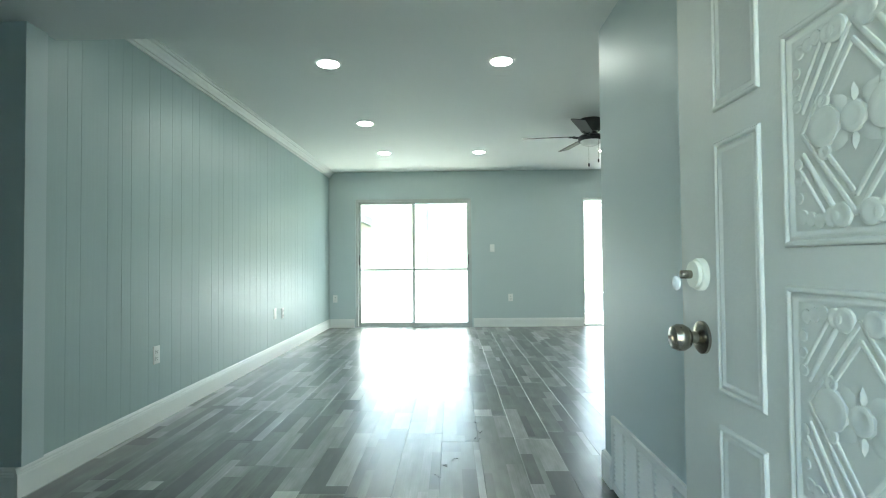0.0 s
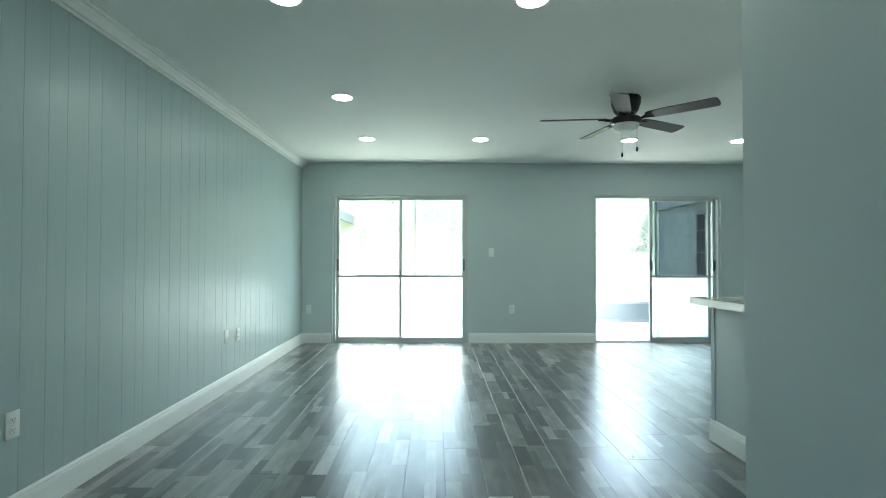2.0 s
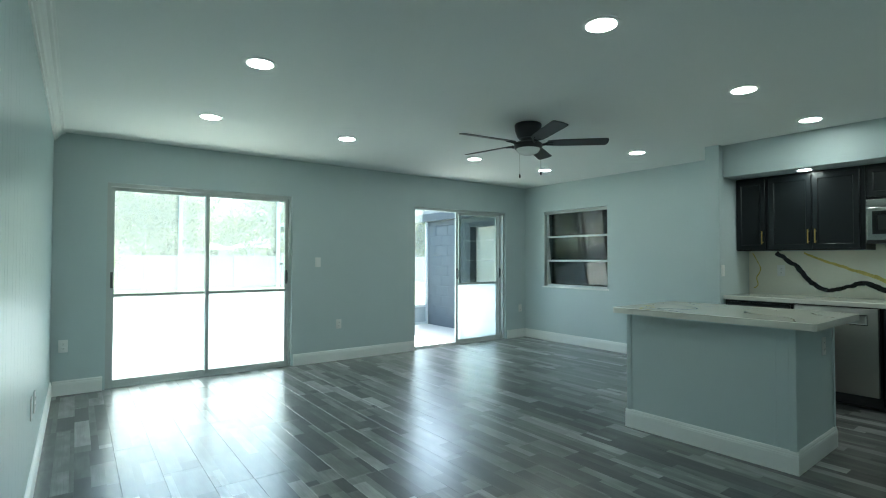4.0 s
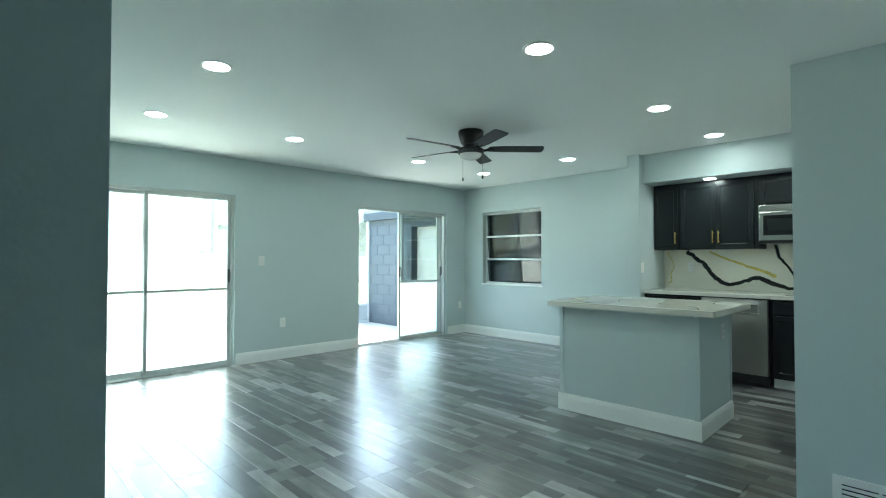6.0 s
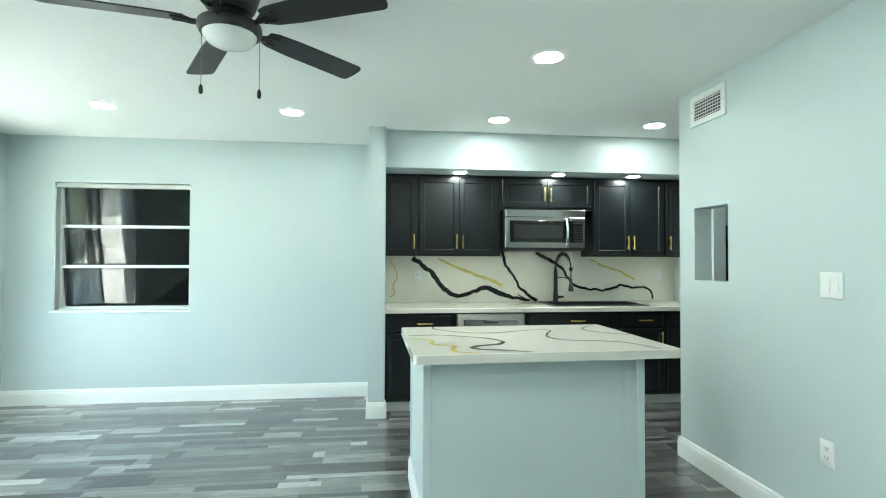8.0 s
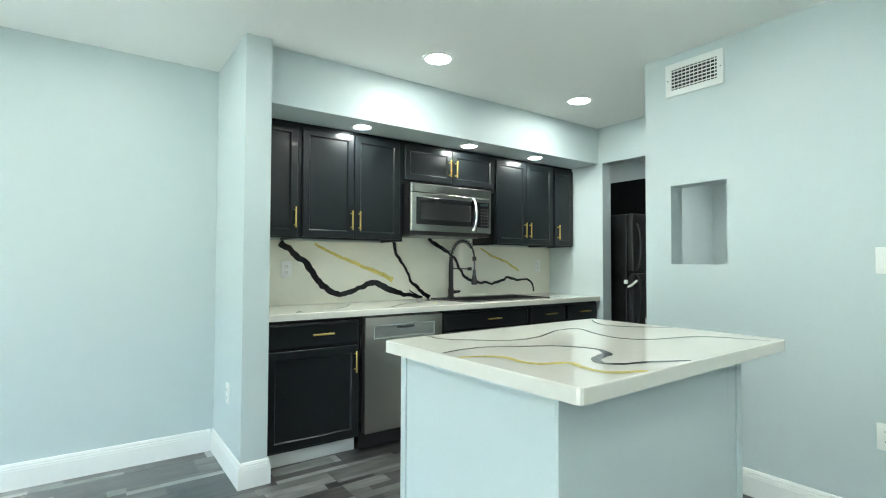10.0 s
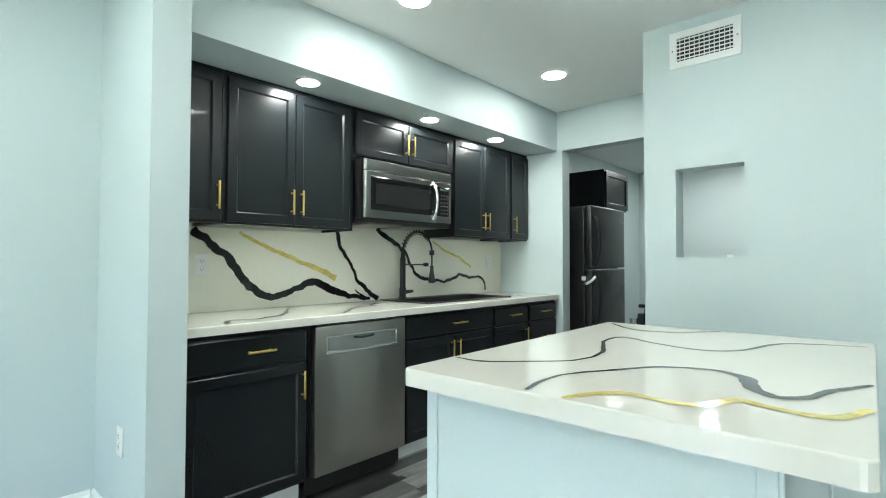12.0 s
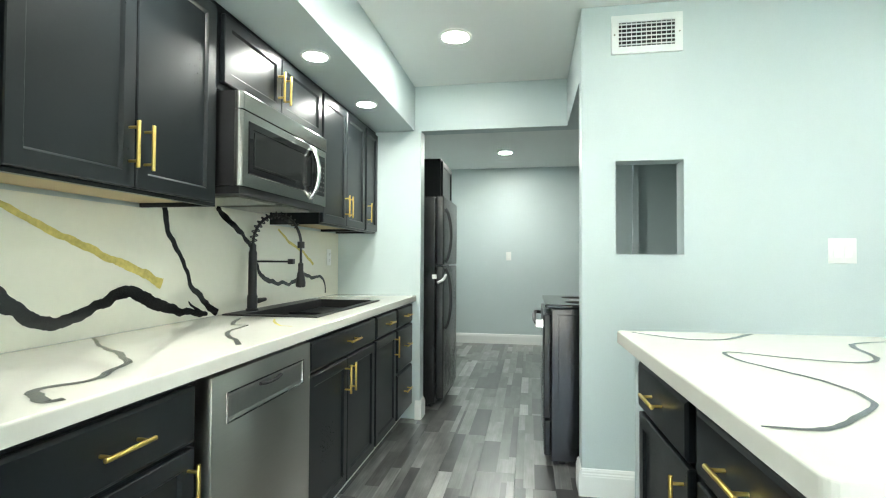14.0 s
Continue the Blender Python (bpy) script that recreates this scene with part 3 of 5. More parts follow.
CT0, CT1 = 0.868, 0.908
HX0, HX1, HY0, HY1 = 3.79, 4.215, 2.05, 2.935
bm = box(3.651, HX0, 1.482, 4.488, CT0, CT1)
bevel_where(bm, lambda c: c.x < 3.66 and c.z > 0.9, 0.006)
for s in ((HX1, 4.262, 1.482, 4.488), (HX0, HX1, 1.482, HY0), (HX0, HX1, HY1, 4.488)):
    box(*s, CT0, CT1, bm=bm)
counter = tagged(solid("countertop", bm, QUARTZW), "white quartz worktop with black veins along the wall", "countertop")
bs = tagged(solid("backsplash", boxes((4.262, 4.279, 1.482, 4.488, CT1 + 0.001, 1.364), (4.262, 4.279, 2.494, 3.401, 1.364, 1.50))
                  , QUARTZ), "cream quartz backsplash with bold black and gold veins", "backsplash")


def vein(parent, place, path, width, material, seed, wobble=0.012, steps=20):
    """A ragged painted vein along a few guide points, laid just over a slab. width: from one end to the other."""
    r = random.Random(seed)
    bm = bmesh.new()
    pts, n = [Vector((*q, 0)) for q in path], len(path)
    rows = []
    for i in range(n - 1):
        p0, p1, p2, p3 = pts[max(i - 1, 0)], pts[i], pts[i + 1], pts[min(i + 2, n - 1)]
        for k in range(steps):
            t = k / steps
            q = 0.5 * ((2 * p1) + (p2 - p0) * t + (2 * p0 - 5 * p1 + 4 * p2 - p3) * t * t + (3 * p1 - p0 - 3 * p2 + p3) * t ** 3)
            rows.append(q)
    rows.append(pts[-1])
    m = len(rows)
    last = None
    for i, q in enumerate(rows):
        d = (rows[min(i + 1, m - 1)] - rows[max(i - 1, 0)]).normalized()
        side = Vector((-d.y, d.x, 0))
        u = i / (m - 1) * (len(width) - 1)
        w = width[int(u)] + (width[min(int(u) + 1, len(width) - 1)] - width[int(u)]) * (u - int(u))
        j = noise.noise((q.x * 16 + seed * 9.1, q.y * 16, seed)) * wobble + noise.noise((q.x * 40, q.y * 40, seed * 3.3)) * wobble * 0.25
        wide = lambda e: w * (0.5 + 0.17 * noise.noise((q.x * 26 + e, q.y * 26, seed)) + 0.035 * r.uniform(-1, 1))
        a, b = wide(0.0), wide(41.0)
        if i in (0, m - 1):
            a, b = a * 0.45, b * 0.45
        pair = [bm.verts.new(place(*(q + side * (a + j)).xy)), bm.verts.new(place(*(q - side * (b - j)).xy))]
        if last:
            bm.faces.new((last[0], last[1], pair[1], pair[0]))
        last = pair
    ob = part("vein", bm, material, parent)
    ob.location = (-0.00012 * (seed % 9), 0, 0) if parent is bs else (0, 0, 0.00012 * (seed % 9))
    return ob


on_wall = lambda y, z: (4.2612, y, z)
on_counter = lambda x, y: (x, y, CT1 + 0.0008)
vein(bs, on_wall, [(4.22, 1.352), (4.12, 1.27), (4.02, 1.19), (3.93, 1.06), (3.78, 0.972), (3.62, 1.01), (3.465, 1.05), (3.36, 1.00), (3.2, 0.955), (3.03, 0.92)],
     [0.046, 0.046, 0.044, 0.052, 0.042, 0.036, 0.046, 0.05, 0.034, 0.018], VEIN, 1)
vein(bs, on_wall, [(3.97, 1.345), (3.86, 1.29), (3.70, 1.225), (3.52, 1.155), (3.40, 1.11), (3.315, 1.072)], [0.016, 0.022, 0.024, 0.03, 0.034, 0.042], VEINY, 2, 0.006)
vein(bs, on_wall, [(3.315, 1.44), (3.305, 1.36), (3.28, 1.27), (3.20, 1.17), (3.14, 1.06), (3.05, 0.98), (2.96, 0.915)], [0.026, 0.030, 0.026, 0.022, 0.032, 0.038], VEIN, 3)
vein(bs, on_wall, [(3.16, 0.99), (3.10, 0.95), (3.05, 0.92)], [0.008, 0.014, 0.02], VEIN, 8)
vein(bs, on_wall, [(2.97, 1.42), (2.89, 1.36), (2.79, 1.31), (2.69, 1.24), (2.64, 1.15), (2.55, 1.07), (2.44, 1.04), (2.22, 1.025), (2.06, 1.07), (1.93, 1.045), (1.80, 1.05), (1.73, 1.0), (1.715, 0.93)],
     [0.034, 0.036, 0.030, 0.026, 0.026, 0.028, 0.022, 0.024, 0.022, 0.02, 0.02, 0.016], VEIN, 4)
vein(bs, on_wall, [(2.40, 1.345), (2.26, 1.275), (2.10, 1.225), (1.92, 1.135)], [0.014, 0.018, 0.018, 0.022], VEINY, 5, 0.006)
vein(bs, on_wall, [(4.45, 1.345), (4.40, 1.25), (4.37, 1.17), (4.41, 1.08), (4.40, 1.0), (4.44, 0.965)], [0.01, 0.009, 0.012, 0.01, 0.014], VEINY, 6, 0.006)
vein(counter, on_counter, [(4.25, 3.64), (4.08, 3.78), (3.96, 3.85), (3.85, 3.94), (3.76, 4.12), (3.80, 4.21), (3.765, 4.25), (3.705, 4.285), (3.69, 4.26)],
     [0.008, 0.012, 0.020, 0.018, 0.020, 0.024, 0.026, 0.026, 0.02], VEING, 11)
vein(counter, on_counter, [(4.10, 3.02), (4.00, 3.24), (3.93, 3.25), (3.90, 3.42), (3.80, 3.55), (3.70, 3.66)], [0.02, 0.016, 0.014, 0.018, 0.016], VEING, 12)
vein(counter, on_counter, [(4.16, 1.93), (3.97, 1.80), (3.78, 1.86)], [0.01, 0.014, 0.008], VEING, 13)
vein(counter, on_counter, [(3.93, 3.04), (3.83, 3.20), (3.74, 3.25)], [0.008, 0.014, 0.006], VEINY, 14)

# sink
sk = thing("sink", (4.0, 2.49, CT1), "black composite drop-in sink with a wide rim", "sink")
bm = boxes((HX0 - 0.025, HX0 + 0.012, HY0 - 0.025, HY1 + 0.025, CT1, CT1 + 0.007), (HX1 - 0.075, HX1 + 0.02, HY0 - 0.025, HY1 + 0.025, CT1, CT1 + 0.007),
           (HX0 + 0.012, HX1 - 0.075, HY0 - 0.025, HY0 + 0.012, CT1, CT1 + 0.007), (HX0 + 0.012, HX1 - 0.075, HY1 - 0.012, HY1 + 0.025, CT1, CT1 + 0.007))
part("rim", bm, SINK, sk)
z0 = CT1 - 0.20
part("basin", boxes((HX0 + 0.002, HX0 + 0.012, HY0 + 0.002, HY1 - 0.002, z0, CT1), (HX1 - 0.075, HX1 - 0.065, HY0 + 0.002, HY1 - 0.002, z0, CT1),
                    (HX0 + 0.012, HX1 - 0.075, HY0 + 0.002, HY0 + 0.012, z0, CT1), (HX0 + 0.012, HX1 - 0.075, HY1 - 0.012, HY1 - 0.002, z0, CT1),
                    (HX0 + 0.012, HX1 - 0.075, HY0 + 0.012, HY1 - 0.012, z0, z0 + 0.01), (HX0 + 0.012, HX1 - 0.075, 2.47, 2.49, z0 + 0.01, CT1 - 0.03)), SINK, sk)
for yy in (2.26, 2.71):
    part("drain", cyl((3.97, yy, z0 + 0.01), "z", 0.045, 0.004, 24), CHROME, sk, "steel drain ring")

# spring-neck faucet
FX, FY = 4.185, 2.79
fc = thing("faucet", (FX, FY, CT1 + 0.007), "matte black spring-neck kitchen faucet on the sink rim", "faucet")
zb = CT1 + 0.007
smooth(part("base", lathe((FX, FY, zb), "z", [(0.031, 0), (0.031, 0.008), (0.024, 0.014), (0.025, 0.07), (0.021, 0.08), (0.020, 0.29), (0.016, 0.30), (0.016, 0.325), (0.010, 0.335)]), BLACKM, fc))
smooth(part("lever", tube([(FX, FY, zb + 0.045), (FX - 0.012, FY - 0.03, zb + 0.047), (FX - 0.03, FY - 0.075, zb + 0.052)], [0.016, 0.014, 0.009]), BLACKM, fc))
AX, AY = 3.965, 2.715
arch = []
for k in range(33):
    a = math.pi * k / 32
    u = (1 - math.cos(a)) / 2
    arch.append((FX + (AX - FX) * u, FY + (AY - FY) * u, zb + 0.33 + 0.15 * math.sin(a)))
smooth(part("hose", tube(arch, 0.007), BLACKM, fc))
coil = []
for k in range(33 * 14):
    s = k / (33 * 14 - 1) * 0.80
    i = min(int(s * 32), 31)
    f_ = s * 32 - i
    c = Vector(arch[i]).lerp(Vector(arch[i + 1]), f_)
    d = (Vector(arch[i + 1]) - Vector(arch[i])).normalized()
    n1 = Vector((-(AY - FY), AX - FX, 0)).normalized()
    n2 = d.cross(n1)
    w = s * 2 * math.pi * 17
    coil.append(c + (n1 * math.cos(w) + n2 * math.sin(w)) * 0.0165)
smooth(part("spring", tube(coil, 0.0034, 6), BLACKM, fc))
smooth(part("drop_hose", tube([(AX, AY, zb + 0.34), (AX, AY, zb + 0.20)], 0.0065), BLACKM, fc))
smooth(part("spray_head", lathe((AX, AY, zb + 0.115), "z", [(0.018, 0), (0.024, 0.006), (0.024, 0.025), (0.018, 0.065), (0.013, 0.085), (0.013, 0.12), (0.008, 0.125)]), BLACKM, fc))
smooth(part("collar", cyl((AX, AY, zb + 0.312), "z", 0.0175, 0.034, 16, bevel=0.002), BLACKM, fc))
dx, dy = AX - FX, AY - FY
smooth(part("holder_arm", tube([(FX, FY, zb + 0.245), (FX + dx * 0.80, FY + dy * 0.80, zb + 0.245)], 0.005), BLACKM, fc))
part("holder_block", box(FX + dx * 0.80 - 0.014, FX + dx * 0.80 + 0.014, FY + dy * 0.80 - 0.014, FY + dy * 0.80 + 0.014, zb + 0.232, zb + 0.258, 0.003), BLACKM, fc)

# microwave
mw = thing("microwave", (4.08, 3.008, 1.445), "stainless over-range microwave under the short cabinet", "microwave")
MX, M0, M1 = 3.88, 2.608, 3.386
part("body", boxes((MX + 0.03, XE - 0.02, M0 + 0.004, M1 - 0.004, 1.448, 1.806), (MX + 0.012, XE - 0.02, M0 + 0.006, M1 - 0.006, 1.418, 1.4475)), BLACKM, mw)
def rounded_slab(y0, y1, z0, z1, r_left):
    bm = box(MX, MX + 0.03, y0, y1, z0, z1)
    if r_left:
        bevel_where(bm, lambda c: c.x < MX + 0.001 and c.y > y1 - 0.001, 0.02, 6)
    bevel_where(bm, lambda c: c.x < MX + 0.001 and (c.z > z1 - 0.001), 0.003, 2)
    return bm


part("top_band", rounded_slab(M0, M1, 1.738, 1.804, True), MSTEEL, mw)
md = part("door", rounded_slab(M0 + 0.156, M1, 1.447, 1.7335, True), MSTEEL, mw)
bm = box(MX - 0.003, MX + 0.001, M0 + 0.157, M1 - 0.048, 1.497, 1.700, 0.002, seg=1)
f = max(bm.faces, key=lambda q: q.calc_area() if q.normal.x < -0.9 else 0)
bmesh.ops.inset_region(bm, faces=[f], thickness=0.035, depth=0)
bmesh.ops.inset_region(bm, faces=[f], thickness=0.004, depth=-0.002)
wg_ = part("window", bm, BLACKG, md, "black glass door window")
part("window_screen", box(MX - 0.0036, MX - 0.0005, M0 + 0.215, M1 - 0.085, 1.533, 1.664, 0.001, seg=1), surface("window_screen_grey", (0.020, 0.021, 0.021), 0.10, vary=0.08, bump=0.0), wg_, "grey perforated window screen")
arc = [(MX + 0.002 - 0.042 * math.sin(math.pi * k / 16) ** 0.6, M0 + 0.185, 1.474 + 0.245 * k / 16) for k in range(17)]
smooth(part("handle", tube(arc, 0.012, 12), CHROME, md, "curved bright steel handle"))
mp_ = part("control_panel", box(MX, MX + 0.03, M0, M0 + 0.152, 1.447, 1.734, 0.004), MSTEEL, mw)
part("keypad", box(MX - 0.003, MX + 0.001, M0 + 0.024, M0 + 0.151, 1.497, 1.700, 0.002, seg=1), BLACKG, mp_, "black glass keypad")
part("display", boxes((MX - 0.0042, MX - 0.0032, M0 + 0.035, M0 + 0.118, 1.672, 1.69)), surface("display_dark", (0.03, 0.05, 0.05), 0.1, bump=0), mp_)
KEY = surface("key_print", (0.10, 0.10, 0.10), 0.5, bump=0)
for r_ in range(6):
    for c_ in range(3):
        part("key", boxes((MX - 0.0042, MX - 0.0032, M0 + 0.036 + 0.03 * c_, M0 + 0.05 + 0.03 * c_, 1.514 + 0.025 * r_, 1.521 + 0.025 * r_)), KEY, mp_)
part("grease_filter", boxes((3.93, 4.22, 2.70, 2.98, 1.411, 1.4185)), STEELD, mw)
part("grease_filter", boxes((3.93, 4.22, 3.04, 3.32, 1.411, 1.4185)), STEELD, mw)

# ---- island ----
IX0, IX1, IY0, IY1 = 1.692, 2.444, 3.235, 4.315
ISLAND_TURN = Matrix.Translation((2.05, 3.75, 0)) @ Matrix.Rotation(radians(1.6), 4, "Z") @ Matrix.Translation((-2.05, -3.75, 0))
isl = thing("kitchen_island", (2.05, 3.75, 0), "grey-blue panelled kitchen island with black drawers", "island")
part("body", boxes((IX0, IX1 - 0.03, IY0 + 0.090, IY1 - 0.02, 0.0, CT0)), WALL, isl)
for y0_, y1_ in ((IY0 - 0.012, IY0 + 0.090), (IY1 - 0.02, IY1)):
    part("end_panel", box(IX0, IX1, y0_, y1_, 0.0, CT0, 0.002, seg=1), WALL, isl)
for a, b in ((IY0 - 0.018, IY0 + 0.022), (IY1 - 0.032, IY1 + 0.006)):
    part("corner_strip", box(IX0 - 0.007, IX0 + 0.001, a, b, 0.13, CT0, 0.002, seg=1), WALL, isl)
    yy = (a, a + 0.006) if a < 3.5 else (b - 0.006, b)
    part("corner_strip", box(IX0 + 0.001, IX0 + 0.032, *yy, 0.13, CT0, 0.0015, seg=1), WALL, isl)
    part("corner_strip", box(IX1 - 0.032, IX1 + 0.002, *yy, 0.13, CT0, 0.0015, seg=1), WALL, isl)
part("base_moulding", extrude(BASE, lambda d, h, s: (IX0 - d - 0.001, IY0 - 0.029 + s, h), IY1 - IY0 + 0.046, "y"), TRIM, isl, "white moulded baseboard")
part("base_moulding", extrude(BASE, lambda d, h, s: (IX0 + s, IY0 - 0.012 - d - 0.001, h), IX1 - IX0, "x"), TRIM, isl, "white moulded baseboard")
part("base_moulding", extrude(BASE, lambda d, h, s: (IX0 + s, IY1 + d + 0.001, h), IX1 - IX0, "x"), TRIM, isl, "white moulded baseboard")
part("face_frame", boxes((IX1 - 0.03, IX1 - 0.008, IY0 + 0.090, IY1 - 0.02, 0.10, CT0)), CABINET, isl)
part("toe_kick", boxes((IX1 - 0.08, IX1 - 0.06, IY0 + 0.090, IY1 - 0.02, 0.001, 0.10)), TRIM, isl)
for a, b, grip in ((3.335, 3.80, 3.555), (3.86, 4.285, 4.07)):
    d = part("drawer_front", front(IX1 + 0.014, 1, a, b, 0.70, 0.845, raised=False), CABINET, isl, "black drawer front")
    smooth(part("handle", pull(IX1 + 0.018, 1, grip, 0.775, False), GOLD, d, "brushed gold bar pull"))
    d = part("door", front(IX1 + 0.014, 1, a, b, 0.115, 0.685), CABINET, isl, "black cabinet door")
    smooth(part("handle", pull(IX1 + 0.014, 1, b - 0.03, 0.59, True), GOLD, d, "brushed gold bar pull"))
bm = box(1.572, 2.482, 3.085, 4.376, CT0, 0.911)
es = [e for e in bm.edges if abs(e.verts[0].co.z - e.verts[1].co.z) > 0.02]
bmesh.ops.bevel(bm, geom=es, offset=0.022, segments=4, profile=0.5, affect="EDGES")
bevel_where(bm, lambda c: c.z > 0.9, 0.005)
itop = tagged(solid("island_top", bm, QUARTZW), "white quartz island top with dark and gold veins", "countertop")
on_top = lambda x, y: (x, y, 0.9118)
vein(itop, on_top, [(2.47, 4.18), (2.38, 4.18), (2.29, 4.11), (2.19, 3.99), (2.19, 3.83), (2.27, 3.62), (2.25, 3.5), (2.11, 3.57), (1.97, 3.6), (1.88, 3.52), (1.8, 3.29), (1.59, 3.19)],
     [0.006, 0.014, 0.012, 0.010, 0.014, 0.012, 0.010, 0.012, 0.013, 0.014, 0.016, 0.008], VEING, 21, 0.003)
vein(itop, on_top, [(2.13, 4.36), (2.14, 4.27), (2.13, 4.17), (2.07, 4.06), (1.99, 3.94), (1.88, 3.89), (1.8, 3.94), (1.78, 4.02), (1.73, 4.08), (1.68, 4.05), (1.64, 3.94), (1.58, 3.83)],
     [0.010, 0.012, 0.010, 0.014, 0.016, 0.018, 0.034, 0.034, 0.026, 0.022, 0.018, 0.010], VEING, 22, 0.003)
vein(itop, on_top, [(2.04, 4.37), (2.01, 4.3), (1.96, 4.25), (1.88, 4.26), (1.82, 4.24), (1.78, 4.16), (1.7, 4.18), (1.63, 4.17), (1.58, 4.07)], [0.014, 0.026, 0.024, 0.022, 0.026, 0.030, 0.024, 0.028, 0.016], VEINY, 23, 0.003)
vein(itop, on_top, [(2.44, 3.14), (2.3, 3.27), (2.17, 3.26), (2.02, 3.11)], [0.008, 0.014, 0.016, 0.020], VEING, 24, 0.003)
isl.matrix_basis = ISLAND_TURN @ Matrix.Translation(isl.location)
itop.matrix_basis = ISLAND_TURN

# ---- back kitchen ----
fr = thing("refrigerator", (3.87, 0.84, 0), "black top-freezer refrigerator behind the kitchen wall", "refrigerator")
FR0, FR1 = 0.49, 1.20
part("body", box(3.565, 4.255, FR0, FR1, 0.03, 1.675, 0.008), BLACKP, fr)
for f4 in ((3.60, 3.66, FR0 + 0.04, FR0 + 0.09, 0, 0.03), (3.60, 3.66, FR1 - 0.09, FR1 - 0.04, 0, 0.03), (4.15, 4.2, FR0 + 0.04, FR0 + 0.09, 0, 0.03), (4.15, 4.2, FR1 - 0.09, FR1 - 0.04, 0, 0.03)):
    part("foot", boxes(f4), BLACKM, fr)
low = smooth(part("fridge_door", box(3.495, 3.558, FR0 + 0.003, FR1 - 0.003, 0.07, 1.118, 0.012, seg=3), BLACKP, fr))
top_ = smooth(part("freezer_door", box(3.495, 3.558, FR0 + 0.003, FR1 - 0.003, 1.13, 1.68, 0.012, seg=3), BLACKP, fr))
bow = lambda z0, z1: [(3.49 - 0.045 * math.sin(math.pi * min(1, max(0, k / 12))) ** 0.6, FR1 - 0.055, z0 + (z1 - z0) * k / 12) for k in range(13)]
smooth(part("handle", tube(bow(1.15, 1.58), 0.012), BLACKM, top_, "long bowed black handle"))
smooth(part("handle", tube(bow(0.62, 1.10), 0.012), BLACKM, low, "long bowed black handle"))
part("badge", boxes((3.4935, 3.4955, 0.54, 0.58, 1.56, 1.575)), CHROME, top_)
lt = part("child_latch", boxes((3.55, 3.585, FR1, FR1 + 0.012, 1.02, 1.055)), PLASTIC, fr, "white plastic child latch")
smooth(part("latch_strap", tube([(3.54, FR1 + 0.014, 0.99), (3.50, FR1 + 0.014, 1.01), (3.485, FR1 - 0.01, 1.035), (3.484, FR1 - 0.04, 1.05)], 0.011), PLASTIC, lt))
cabinet("wall_cabinet", "black cabinet above the refrigerator", 3.62, XE - 0.003, 0.14, 0.67, 1.70, 2.085,
        [("door", 0.15, 0.66, 1.712, 2.065, None)])

st = thing("stove", (2.40, 1.76, 0), "black electric range with a glass cooktop", "stove")
S0, S1 = 1.38, 2.135
part("body", box(2.07, 2.70, S0, S1, 0.02, 0.895, 0.006), ENAMEL, st)
part("cooktop", box(2.07, 2.735, S0 - 0.002, S1 + 0.002, 0.896, 0.918, 0.006), BLACKG, st)
od = part("oven_door", box(2.702, 2.745, S0 + 0.005, S1 - 0.005, 0.265, 0.86, 0.008), BLACKP, st)
part("window", boxes((2.744, 2.747, S0 + 0.12, S1 - 0.12, 0.42, 0.72)), BLACKG, od)
smooth(part("handle", tube([(2.745, S0 + 0.04, 0.80), (2.785, S0 + 0.06, 0.805), (2.795, S0 + 0.2, 0.805), (2.795, S1 - 0.2, 0.805), (2.785, S1 - 0.06, 0.805), (2.745, S1 - 0.04, 0.80)], 0.012), BLACKM, od))
part("handle_bracket", box(2.745, 2.79, S1 - 0.035, S1 + 0.004, 0.785, 0.83, 0.004), CHROME, od, "bright metal handle bracket")
part("drawer", box(2.702, 2.74, S0 + 0.005, S1 - 0.005, 0.05, 0.25, 0.008), BLACKP, st)
part("side_rib", box(2.14, 2.66, S1 - 0.001, S1 + 0.003, 0.10, 0.86, 0.002, seg=1), ENAMEL, st)
part("backguard", box(2.07, 2.12, S0, S1, 0.918, 0.985, 0.008), BLACKG, st)
for i_, (a, b) in enumerate(((2.22, 1.57), (2.22, 1.95), (2.52, 1.57), (2.52, 1.95))):
    part("burner_ring", lathe((a, b, 0.9182), "z", [(0.085, 0), (0.09, 0.0004), (0.092, 0.0)]), KEY, st)
for f4 in ((2.1, 2.14, S0 + 0.03, S0 + 0.07, 0, 0.02), (2.1, 2.14, S1 - 0.07, S1 - 0.03, 0, 0.02), (2.62, 2.66, S0 + 0.03, S0 + 0.07, 0, 0.02), (2.62, 2.66, S1 - 0.07, S1 - 0.03, 0, 0.02)):
    part("foot", boxes(f4), BLACKM, st)

# wall return seen through the pass-through opening
solid("trim", box(1.40, 1.475, YS, YS + 0.07, 0, CEILZ - 0.002, 0.004), WALL, "painted wall return in the back kitchen", "trim", kind="structure")


# ---- lamps ----
def recessed_lamp(name, lens):
    o = thing(name, (0, 0, 0), "white recessed LED ceiling light, switched on", "ceiling light", "recessed ceiling lights")
    smooth(part("trim_ring", lathe((0, 0, 0), "z", [(0.083, 0.0), (0.096, 0.0), (0.0965, -0.003), (0.094, -0.006), (0.088, -0.007), (0.084, -0.006)], 40), PLASTIC, o))
    smooth(part("lens", lathe((0, 0, 0), "z", [(0.084, 0.0), (0.084, -0.0055), (0.06, -0.0068), (0.0, -0.0075)], 40), lens, o, "glowing round lens"))
    return o


